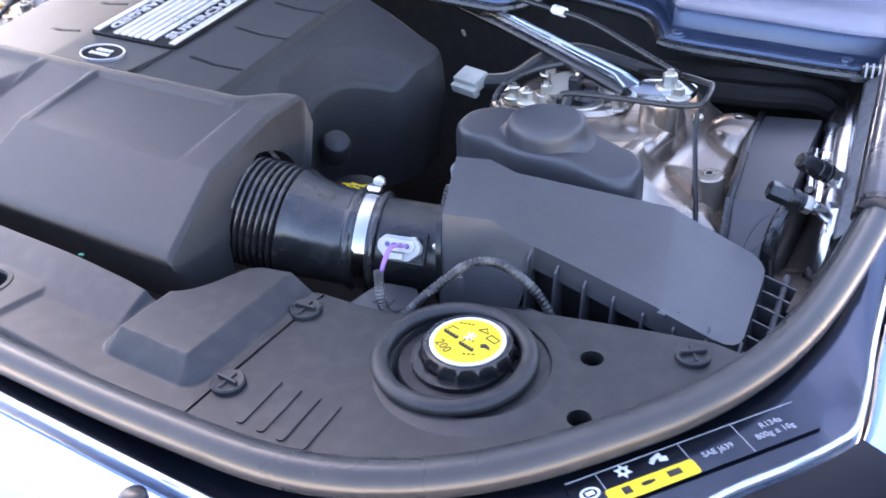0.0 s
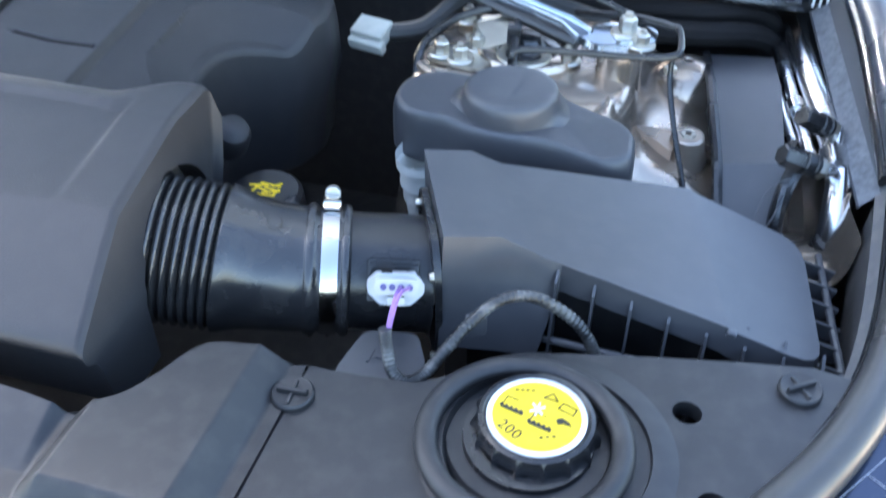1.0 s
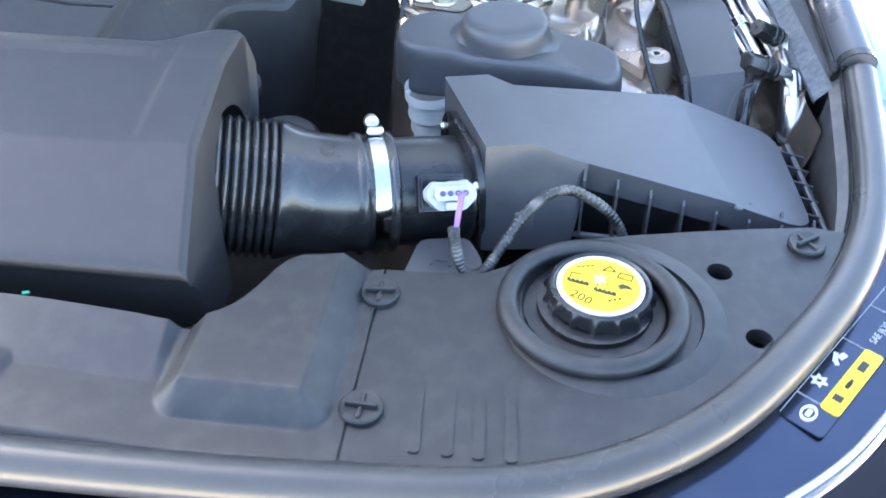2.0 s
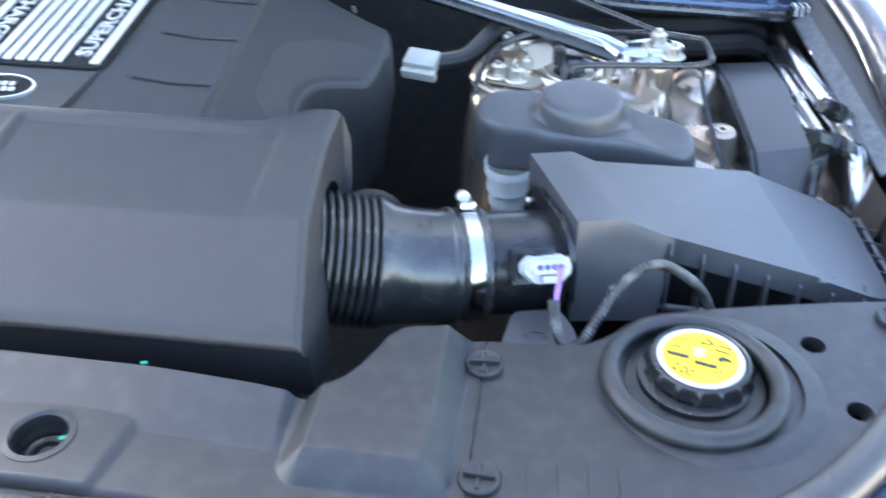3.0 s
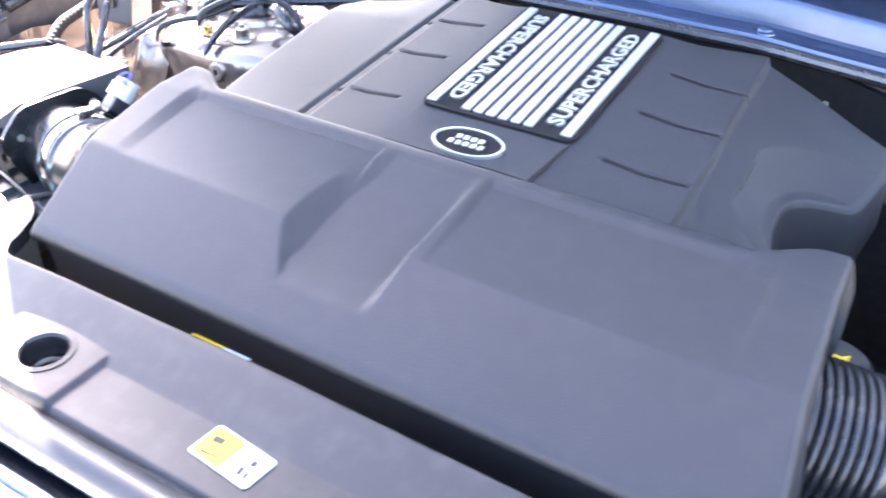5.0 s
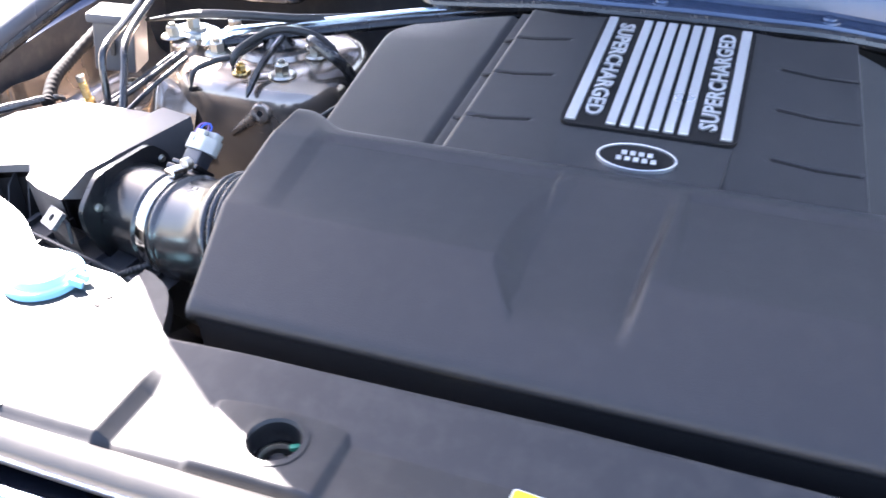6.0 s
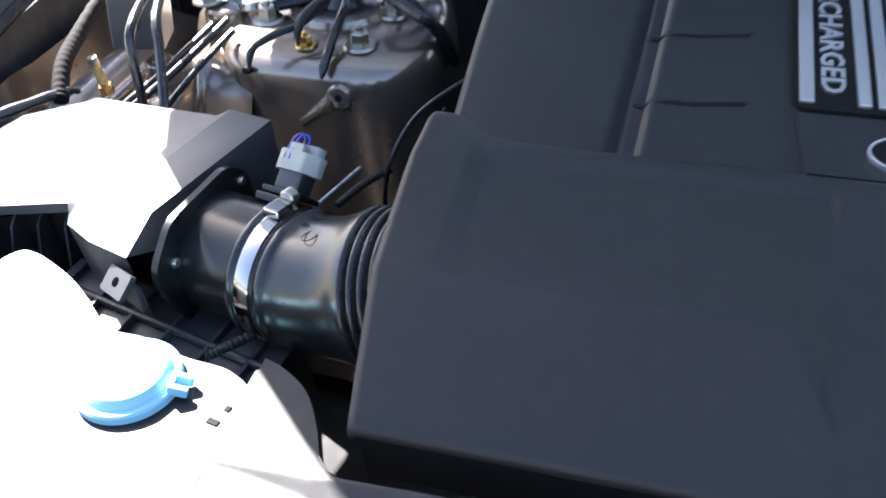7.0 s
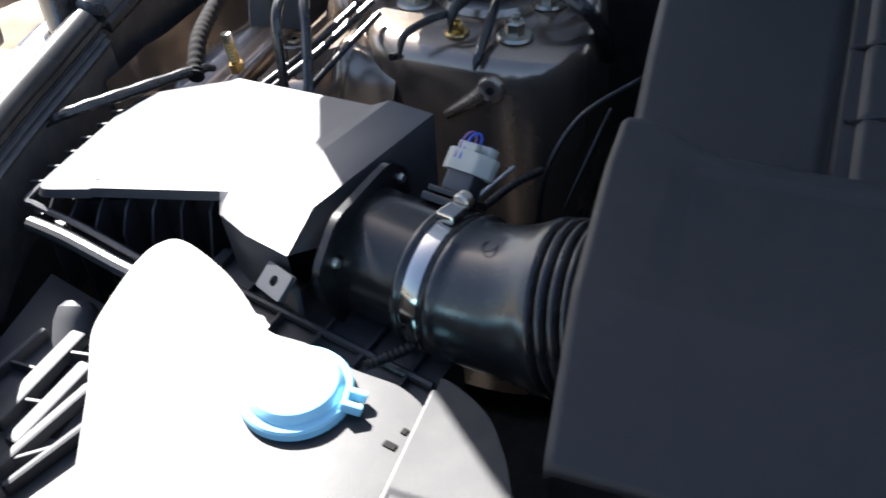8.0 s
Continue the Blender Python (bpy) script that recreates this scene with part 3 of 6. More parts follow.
EDGE_R = [(0.437, 0.0795), (0.48, 0.082), (0.53, 0.089), (0.565, 0.099), (0.595, 0.113), (0.625, 0.133), (0.652, 0.157), (0.68, 0.187), (0.702, 0.215),
          (0.724, 0.247), (0.744, 0.279), (0.758, 0.305), (0.768, 0.33)]


def side_panel():
    t = thing("side_panel_cover", (0.6, 0.2, 0.95), "matt black plastic corner cover round the reservoir cap", "panel")
    back = [(0.742, 0.334), (0.70, 0.327), (0.65, 0.317), (0.61, 0.308), (0.585, 0.302), (0.545, 0.286), (0.52, 0.262), (0.505, 0.253), (0.47, 0.249), (0.437, 0.248)]
    holes = [circle(0.668, 0.275, 0.0088, 24), circle(0.686, 0.212, 0.0088, 24), circle(0.579, 0.224, 0.053, 44)]
    b = plate(EDGE_R + back, 0.988, 1.0, holes)
    sheet = part("cover_sheet", b, PANEL, t)
    part("seam_backing", box((0.006, 0.160, 0.004), (0.4362, 0.165, 0.9965), (0, 0, 0), 0), PANEL, sheet)
    for k, x in enumerate((0.476, 0.495, 0.513, 0.5315)):
        bb = bmesh.new()
        bb = plate(rounded([(-0.0035, -0.0245), (0.0035, -0.0245), (0.0035, 0.0245), (-0.0035, 0.0245)], 0.003), -0.001, 0.0014, round_=0.0006)
        bb.transform(pose(x, 0.1195, 1.0, 0, 0, 4))
        part("grip_rib", bb, PANEL, sheet)
    # low cone and rolled lip round the opening
    m = pose(0.579, 0.224, 1.0)
    part("cone", lathe([(0.0765, -0.0006), (0.0745, 0.0002), (0.066, 0.0022), (0.060, 0.0028), (0.0555, -0.012)], 72, pose(0.592, 0.226, 1.0)), PANEL, t)
    lip = [(0.0565 + 0.0070 * math.cos(a), 0.0060 + 0.0064 * math.sin(a)) for a in np.linspace(0, 2 * math.pi, 14, endpoint=False)]
    part("rubber_lip", lathe(lip, 72, m, close=True), PANEL, t, "rolled plastic lip of the opening")


side_panel()


def reservoir_cap():
    cx, cy, top = 0.5835, 0.2365, 1.0125
    t = thing("coolant_reservoir", (cx - 0.003, cy - 0.006, 0.9), "black reservoir neck and ribbed screw cap with yellow label", "reservoir")
    m = pose(cx, cy, top)
    n, teeth = 150, 15
    b = bmesh.new()
    rings = []
    for r0, z, deep in ((0.0, -0.0005, 0), (0.0300, -0.0005, 0), (0.0315, 0.0008, 0), (0.0338, 0.0, 0.0), (0.0350, -0.003, 0.5), (0.0358, -0.008, 1), (0.0362, -0.028, 1), (0.0355, -0.030, 1), (0.030, -0.030, 0)):
        ring = []
        for k in range(n if r0 else 1):
            a = 2 * math.pi * k / n
            wave = max(0.0, math.cos(a * teeth)) ** 4
            r = r0 + deep * (0.0030 * wave - 0.0006)
            ring.append(b.verts.new((r * math.cos(a), r * math.sin(a), z)))
        rings.append(ring)
    for a, c in zip(rings, rings[1:]):
        for k in range(n):
            k2 = (k + 1) % n
            b.faces.new((a[0], c[k], c[k2]) if len(a) == 1 else (a[k], a[k2], c[k2], c[k]))
    b.transform(m)
    cap = part("screw_cap", b, SMOOTH, t, "black ribbed screw cap with yellow warning label")
    part("white_ring", lathe([(0, 0.0004), (0.0292, 0.0004), (0.0292, -0.001)], 64, m), WHITE, cap, "white rim of the label")
    lab = part("yellow_disc", lathe([(0, 0.0008), (0.0258, 0.0008), (0.0258, 0.0)], 64, m), YELLOW, cap, "yellow label with black warning symbols")
    lab = cap
    m2 = m @ pose(0, 0, 0.0010, 0, 0, -6)
    words("200", 0.0105, m2 @ pose(-0.0115, -0.0155, 0, 0, 0, -24), INK, lab, label="black figures 200", depth=0.0001)

    def mark(pts, z=0.0):
        bb = plate(pts, -0.0002, 0.00025)
        bb.transform(m2)
        part("label_mark", bb, INK, lab)

    def outline(pts, w, close=True):
        bb = None
        loop = pts + pts[:1] if close else pts
        for p, q in zip(loop, loop[1:]):
            d = Vector((q[0] - p[0], q[1] - p[1]))
            bb = box((d.length + w, w, 0.0004), ((p[0] + q[0]) / 2, (p[1] + q[1]) / 2, 0), (0, 0, math.degrees(math.atan2(d.y, d.x))), 0, bm=bb)
        bb.transform(m2)
        part("label_mark", bb, INK, lab)
    outline([(0.000, 0.0145), (0.0085, 0.0145), (0.0045, 0.0195)], 0.0007)
    outline([(0.010, 0.0095), (0.0195, 0.0075), (0.0205, 0.0125), (0.012, 0.0145)], 0.0007)
    for x, y in ((-0.0145, 0.002), (0.004, -0.004)):
        teeth_pts = [(x - 0.007, y - 0.0035), (x + 0.0065, y - 0.0055), (x + 0.0068, y - 0.003)]
        for k in range(5):
            teeth_pts += [(x + 0.005 - 0.003 * k, y - 0.0012 + 0.0004 * k), (x + 0.0035 - 0.003 * k, y - 0.0028 + 0.0004 * k)]
        mark(teeth_pts)
        outline([(x - 0.0065, y + 0.001), (x - 0.0055, y + 0.006), (x + 0.001, y + 0.005)], 0.0006, False)
    mark([(0.011, 0.001), (0.014, 0.0035), (0.0185, 0.002), (0.021, -0.001), (0.016, -0.0005), (0.013, -0.002)])
    for turn in (40, -40, 90):
        bb = box((0.010, 0.0011, 0.0004), (-0.001, 0.0045, 0.0001), (0, 0, turn), 0)
        bb.transform(m2)
        part("label_cross", bb, WHITE, lab)
    for k in range(4):
        bb = box((0.0022, 0.0011, 0.0003), (-0.0165 + 0.003 * k, 0.0145 + 0.001 * k, 0), (0, 0, 20), 0)
        bb.transform(m2)
        part("label_mark", bb, INK, lab)
    for k in range(3):
        bb = box((0.0020, 0.0014, 0.0003), (0.007 + 0.0032 * k, -0.0145 + 0.0016 * k, 0), (0, 0, 20), 0)
        bb.transform(m2)
        part("label_mark", bb, INK, lab)
    m = pose(cx - 0.003, cy - 0.006, 0.985)
    part("neck_plate", lathe([(0, 0.0125), (0.0475, 0.0125), (0.0495, 0.0105), (0.0495, -0.006), (0.041, -0.016), (0.040, -0.08)], 56, m), PANEL, t)
    part("neck_collar", lathe([(0.0385, 0.012), (0.0380, 0.0165), (0.030, 0.017)], 48, m), SMOOTH, t)


reservoir_cap()


def panel_fastener():
    t = thing("panel_fastener", (0, 0, 0), "black plastic quarter-turn panel fastener with cross grip", "fastener", "panel fasteners")
    part("disc", lathe([(0, 0.0008), (0.0085, 0.0009), (0.0122, 0.0016), (0.0132, 0.0004), (0.0132, -0.004)], 32), PANEL, t)
    part("grip_bar", box((0.020, 0.0030, 0.0048), (0, 0, 0.0022), round_=0.0012), PANEL, t)
    part("grip_bar", box((0.0026, 0.019, 0.0026), (0, 0, 0.0012), round_=0.001), PANEL, t)
    return t


first = panel_fastener()
first.matrix_basis = pose(0.437, 0.2215, 1.003, 0, 0, 4)
copy_thing(first, pose(0.443, 0.1225, 1.003, 0, 0, -3))
copy_thing(first, pose(0.733, 0.3105, 1.003, 0, 0, 35))


def hood_seal():
    path = both_sides(RIM)
    t = thing("hood_seal", (0, 0.06, 0.98), "grey-black rubber bulb seal along the bay rim", "rubber seal")
    line = smooth_path(path, 10)
    for _ in range(14):
        line = [line[0]] + [(a + b + c) / 3 for a, b, c in zip(line, line[1:], line[2:])] + [line[-1]]
    part("bulb", sweep(line, 0.0142, 18, straight=True, flat=0.95), SEAL, t)
    part("lip", rim_sheet(path, [(-0.0125, -0.012), (-0.0175, -0.002), (-0.016, 0.002), (-0.011, -0.001)]), RUBBER, t)
    for s in (-1, 1):
        side = [(s * x, y, z) for x, y, z in RIM[8:]]
        side = side if s > 0 else side[::-1]
        part("ribbed_lip", rim_sheet(side, [(-0.012, -0.004), (-0.0165, -0.006), (-0.0145, -0.009), (-0.019, -0.011), (-0.017, -0.0145), (-0.022, -0.017), (-0.020, -0.022), (-0.022, -0.05), (-0.022, -0.09)]), INNER, t, "grey ribbed lip under the bulb", sharp=20)
        r = [(s * x, y, z) for x, y, z in RIM_BACK]
        q = thing("rear_hood_seal", (s * 0.81, 0.56, 1.0), "rubber bulb seal along the wing beside the bay", "rubber seal", "side seals")
        part("bulb", sweep(r, 0.0165, 16, 8), REAR_SEAL, q)
        part("lip", sweep([(x - s * 0.0155, y, z - 0.010) for x, y, z in r], 0.0055, 10, 8, flat=1.4), RUBBER, q, "thin rubber lip under the bulb")
        part("end_collar", sweep([(x, y, z) for x, y, z in r[:1]] + [(lerp(r[0][0], r[1][0], 0.14), lerp(r[0][1], r[1][1], 0.14), lerp(r[0][2], r[1][2], 0.14))], 0.0176, 18, 2), RUBBER, q, "black joint collar at the seal end")


hood_seal()


# ---- intake hoses and air boxes ----
def intake(s, origin, way, sensor_angle, sensor_at, name_label):
    """Bellows, clamp, sensor tube and flange on one axis that runs outward and back."""
    o = Vector(origin)
    X = Vector(way).normalized()
    Z = (Vector((0, 0, 1)) - X * X.z).normalized()
    Y = s * Z.cross(X)

    def frame_at(d):
        return Matrix((( Y.x, Z.x, X.x, o.x + X.x * d), (Y.y, Z.y, X.y, o.y + X.y * d), (Y.z, Z.z, X.z, o.z + X.z * d), (0, 0, 0, 1)))
    t = thing("intake_hose", (o.x, o.y, o.z - 0.05), name_label, "intake hose", "intake hoses")
    m = frame_at(0)
    inv = m.inverted()
    inward, spine, q = Vector((-0.90, -0.25, 0.20) if s > 0 else (0.93, -0.12, 0.26)).normalized(), [], Vector(o)
    for k in range(80):         # centre line from the clamp into the engine cover, bending as it goes
        way_k = (-X).lerp(inward, step01(0.010, 0.056, k * 0.002)).normalized()
        spine.append((q.copy(), -way_k))
        q += way_k * 0.002

    def bent(b):
        for v in b.verts:
            w = inv @ v.co
            if w.z < 0:
                k = min(78.0, -w.z / 0.002)
                c, axis = spine[int(k)][0].lerp(spine[int(k) + 1][0], k - int(k)), spine[int(k)][1].lerp(spine[int(k) + 1][1], k - int(k)).normalized()
                up = (Z - axis * axis.dot(Z)).normalized()
                v.co = c + up.cross(axis) * (s * w.x) + up * w.y
        return b
    prof = []
    ridges = 9 if s > 0 else 6
    p0, p1 = (-0.136, -0.076) if s > 0 else (-0.124, -0.078)
    for k in range(ridges * 12 + 1):
        f = k / (ridges * 12)
        prof.append((0.0490 + 0.0052 * abs(math.cos(f * ridges * math.pi)) ** 0.7, lerp(p0, p1, f)))
    part("bellows", bent(lathe(prof, 56, m)), RUBBER, t, "ribbed black rubber bellows")
    part("neck", bent(lathe([(0.0542, p1), (0.0537, p1 + 0.003), (0.0525, p1 + 0.007), (0.0510, p1 + 0.011), (0.0496, p1 + 0.016), (0.0485, p1 + 0.022), (0.0475, p1 + 0.029), (0.0466, -0.030), (0.0463, -0.024), (0.0460, -0.0185), (0.0472, -0.0170),
                             (0.0486, -0.0150), (0.0488, -0.0120), (0.0472, -0.0100), (0.0462, -0.0090), (0.0458, -0.0075)], 56, m)), RUBBER, t, sharp=60)
    mould = frame_at(-0.042)
    ring = [Vector(mould @ Vector((0.006 * math.cos(a) - 0.008, 0.0474 - 0.0006 * math.cos(a), 0.006 * math.sin(a)))) for a in np.linspace(0, 2 * math.pi, 14, endpoint=False)]
    part("mould_mark", bent(sweep(ring, 0.0004, 6, 3, closed=True)), RUBBER, t)
    part("cuff", lathe([(0.0458, -0.0075), (0.0462, -0.007), (0.0462, 0.0075), (0.0476, 0.0085), (0.0486, 0.0100), (0.0486, 0.0125), (0.0470, 0.0142), (0.0435, 0.0150)], 56, m), RUBBER, t, sharp=60)
    band = part("clamp_band", lathe([(0.0462, -0.006), (0.0476, -0.0058), (0.0482, 0), (0.0476, 0.0058), (0.0462, 0.006)], 64, m), CLAMP, t, "bright stainless worm-drive clamp")
    a0 = radians(72 if s > 0 else 84)
    rad = Vector((0, 0, 0)) + Y * math.cos(a0) + Z * math.sin(a0)
    tan = (-Y * math.sin(a0) + Z * math.cos(a0))

    def local(d, r, tt=0.0):
        return o + X * d + rad * r + tan * tt
    rot = Matrix(((X.x, tan.x, rad.x), (X.y, tan.y, rad.y), (X.z, tan.z, rad.z))).to_4x4()
    bb = box((0.0135, 0.016, 0.007), round_=0.002)
    bb.transform(Matrix.Translation(local(0, 0.0515)) @ rot)
    part("worm_housing", bb, CLAMP, band)
    srot = Matrix(((X.x, rad.x, -tan.x), (X.y, rad.y, -tan.y), (X.z, rad.z, -tan.z))).to_4x4()
    for a2, d2 in ((-58, -0.013), (-62, 0.0)):
        low = Y * math.cos(radians(180 - a2)) + Z * math.sin(radians(a2)) if s > 0 else Y * math.cos(radians(a2)) + Z * math.sin(radians(a2))
        part("band_stud", lathe([(0, 0.0022), (0.0018, 0.002), (0.0026, 0.0)], 12, Matrix.Translation(o + X * d2 + low * 0.0485) @ low.to_track_quat('Z', 'Y').to_matrix().to_4x4()), CLAMP, band)
    part("worm_screw", lathe([(0, 0.0), (0.0045, 0.0), (0.0058, 0.001), (0.0058, 0.007), (0.0045, 0.0085), (0, 0.0085)], 16, Matrix.Translation(local(0, 0.0545, -0.008)) @ srot), STEEL, band)
    part("sensor_tube", lathe([(0.0435, 0.0135), (0.0432, 0.018), (0.0432, 0.070), (0.0450, 0.0735), (0.0465, 0.0735)], 56, m), SMOOTH, t)
    # flange against the box
    wall = Vector((0.917, 0.40, 0) if s > 0 else (-0.985, 0.12, 0)).normalized()
    side, at_wall = Vector((-s * wall.y, s * wall.x, 0)), Vector((0.474, 0.379, o.z - 0.006) if s > 0 else (-0.447, 0.349, o.z - 0.004))
    f = Matrix(((side.x, 0, wall.x, at_wall.x), (side.y, 0, wall.y, at_wall.y), (side.z, 1, wall.z, at_wall.z), (0, 0, 0, 1)))
    out = rounded([(-0.052, -0.052), (0.052, -0.052), (0.052, 0.03), (0.034, 0.054), (-0.034, 0.054), (-0.052, 0.03)], 0.012)
    screws = ((-0.044, 0.030), (0.044, 0.030), (-0.045, -0.045), (0.045, -0.045))
    if s < 0:
        out = rounded([(-0.026, -0.066), (0.052, -0.066), (0.056, 0.03), (0.034, 0.050), (-0.034, 0.050), (-0.060, 0.026), (-0.058, 0.004)], 0.010)
        screws = ((-0.041, 0.021), (0.044, 0.030), (-0.012, -0.052), (0.045, -0.045))
    bb = plate(out, 0.0, 0.005, round_=0.0015)
    bb.transform(f)
    flange = part("flange", bb, SMOOTH, t)
    for y, z in screws:
        part("flange_screw", lathe([(0, -0.003), (0.003, -0.003), (0.0038, -0.001), (0.0038, 0.001)], 14, f @ pose(y, z, 0)), STEEL, flange)
    # air-flow sensor and its plug
    a1 = radians(sensor_angle)
    rad = Y * math.cos(a1) + Z * math.sin(a1)
    tan = (-Y * math.sin(a1) + Z * math.cos(a1))
    rot = Matrix(((X.x, tan.x, rad.x), (X.y, tan.y, rad.y), (X.z, tan.z, rad.z))).to_4x4()
    at = lambda r, d=sensor_at: Matrix.Translation(o + X * d + rad * r) @ rot
    e = thing("air_flow_sensor", tuple(o + X * sensor_at + rad * 0.043), "black sensor body with grey plug on the intake tube", "sensor", "air flow sensors")
    bb = box((0.036, 0.030, 0.006), round_=0.0015)
    bb.transform(at(0.0455))
    part("foot", bb, SMOOTH, e)
    bb = box((0.034, 0.024, 0.004), round_=0.001)
    bb.transform(at(0.052))
    part("foot_plate", bb, SMOOTH, e)
    bb = box((0.022, 0.017, 0.018), round_=0.003)
    bb.transform(at(0.062))
    part("sensor_body", bb, BOX, e)
    out = rounded([(-0.0185, -0.0035), (-0.0125, -0.0095), (0.0125, -0.0095), (0.0185, -0.0035), (0.0185, 0.003), (0.010, 0.0112), (-0.010, 0.0112), (-0.0185, 0.003)], 0.002)
    mat = CONNECTOR if s > 0 else OLIVE
    bb = plate(out, 0.0, 0.014, round_=0.0012)
    bb.transform(at(0.068))
    plug = part("plug", bb, mat, e, "grey plastic wiring plug")
    bb = plate(rounded([(-0.0135, -0.0065), (0.0135, -0.0065), (0.0145, 0.0), (0.0125, 0.0035), (-0.0125, 0.0035), (-0.0145, 0.0)], 0.002), 0.0, 0.007, round_=0.001)
    bb.transform(at(0.0815))
    part("plug_nose", bb, mat, plug)
    bb = box((0.012, 0.006, 0.006), (0, 0.0078, 0.003), round_=0.0012)
    bb.transform(at(0.0815))
    part("latch", bb, mat, plug)
    for k in range(4):
        part("pin_hole", lathe([(0, 0.0012), (0.0021, 0.0012), (0.0021, 0)], 12, at(0.0885) @ pose(-0.0086 + 0.0057 * k, -0.0015, 0)), PIN, plug)
    bb = box((0.007, 0.003, 0.009), (-0.006, -0.0095, 0.0065), round_=0.0006)
    bb.transform(at(0.068))
    part("plug_slot", bb, GROOVE, plug)
    bb = box((0.004, 0.0035, 0.011), (0.011, -0.0085, 0.0065), round_=0.0006)
    bb.transform(at(0.068))
    part("plug_rib", bb, mat, plug)
    return o, X, Y, Z, at


RIGHT = intake(1, (0.408, 0.353, 0.987), (0.94, 0.33, -0.10), 147, 0.044, "black rubber intake hose with bright clamp to the air box")
LEFT = intake(-1, (-0.381, 0.331, 1.000), (-0.95, 0.28, -0.08), 43, 0.021, "sunlit black rubber intake hose with bright clamp")


def air_box(s, dx, dy, dz, label):
    P = lambda x, y, z: (s * x + dx, y + dy, z + dz)
    t = thing("air_box", P(0.62, 0.43, 0.85), label, "air filter box", "air boxes")
    def arc(p, c, q, n=5):
        pts = [tuple(lerp(lerp(p[i], c[i], k / (n - 1)), lerp(c[i], q[i], k / (n - 1)), k / (n - 1)) for i in (0, 1)) for k in range(n)]
        return [P(x, y, 0.980 - (x - 0.741) * 0.26) for x, y in pts]
    top = [P(0.455, 0.438, 1.047), P(0.497, 0.344, 1.044), P(0.532, 0.363, 1.037), P(0.566, 0.364, 1.024), P(0.575, 0.3636, 1.0222), P(0.688, 0.358, 0.9992), P(0.693, 0.358, 0.9960)]
    top += arc((0.733, 0.3602), (0.7555, 0.3608), (0.7535, 0.382)) + arc((0.7460, 0.466), (0.744, 0.4957), (0.716, 0.4957))
    top += [P(0.659, 0.496, 1.0070), P(0.652, 0.496, 1.0105), P(0.511, 0.455, 1.034), P(0.490, 0.443, 1.049)]
    if s < 0:
        top = [(x - (0.010 if k > 11 else 0.004) * (6 < k < 17), y - 0.012 * (6 < k < 12) - {1: 0.014, 2: 0.018, 3: 0.022, 4: 0.022, 5: 0.016, 6: 0.015}.get(k, 0.0), z - {1: 0.009, 2: 0.003}.get(k, 0.0)) for k, (x, y, z) in enumerate(top)]
    lean = (0.038, 0.042, 0.017) if s < 0 else (0.014, 0.027, 0.024)
    low = []
    for k, (x, y, z) in enumerate(top):
        y -= lean[k - 1] if k in (1, 2, 3) else 0.002 if 0 < k < 11 else -0.004
        low.append((x + s * 0.002 * (6 < k < 17), y, ({1: 1.026, 2: 1.025, 3: 1.017}.get(k, 0.955) if s < 0 else 0.955) + dz if k in (0, 1, 2, 3, 19, 20) else z - (0.022 if s > 0 else 0.007)))
    n = 21
    b = faces(top + low, [(0, 1, 2, 20), (20, 2, 3, 19), (19, 3, 4, 5, 18), (18, 5, 6, 17), (17, *range(6, 17))] + [(k, n + k, n + (k + 1) % n, (k + 1) % n) for k in range(n)])
    high = [e for e in b.edges if e.calc_face_angle(0) > radians(50) and abs(e.verts[0].co.z - e.verts[1].co.z) < 0.7 * e.calc_length() and min(v.co.z for v in e.verts) > 0.968 + dz]
    bevel(b, 0.0045, 4, edges=high)
    lid = part("lid", b, BOX, t, sharp=24)
    if s < 0:
        wall = [low[k] for k in (1, 2, 3)]
        part("block_wall", faces(wall + [(x, y + 0.014, z - 0.12) for x, y, z in wall], [(0, 1, 4, 3), (1, 2, 5, 4)]), BOX, lid)
    part("notch", box((0.007, 0.006, 0.005), P(0.692, 0.3575, 0.9945), (0, s * 13, 0), 0.0015), BOX, lid)
    # lower case with fins
    inner = [(0.474, 0.432), (0.510, 0.366), (0.56, 0.372), (0.70, 0.366), (0.742, 0.368), (0.748, 0.376), (0.742, 0.49), (0.66, 0.505), (0.50, 0.465)]
    bb = plate([P(x, y, 0)[:2] for x, y in inner], 0.80 + dz, 0.985 + dz)
    for v in bb.verts:
        if v.co.z > 0.9:
            v.co.z = min(v.co.z, 0.955 + dz)
    for v in bb.verts:
        if v.co.z > 0.9:
            v.co.z = curve1([(0.45, 1.02), (0.566, 0.998), (0.69, 0.970), (0.75, 0.952)], s * (v.co.x - dx)) + dz
    case = part("lower_case", bb, PANEL, t)
    # rim bar round the lid
    rimp = [*([P(0.555, 0.352, 0.962), P(0.70, 0.345, 0.962)] if s > 0 else [P(0.575, 0.300, 0.962), P(0.638, 0.318, 0.962), P(0.71, 0.338, 0.962)]), P(0.758, 0.348, 0.962), P(0.771, 0.358, 0.962), P(0.766, 0.43, 0.963), P(0.760, 0.50, 0.964)]
    part("rim_bar", sweep(rimp, 0.003, 8, 6), BOX, case)
    for k in range(8):
        x = 0.572 + 0.026 * k
        z1 = curve1([(0.55, 1.02), (0.69, 0.99), (0.77, 0.972)], x) - (0.018 if s < 0 else 0)
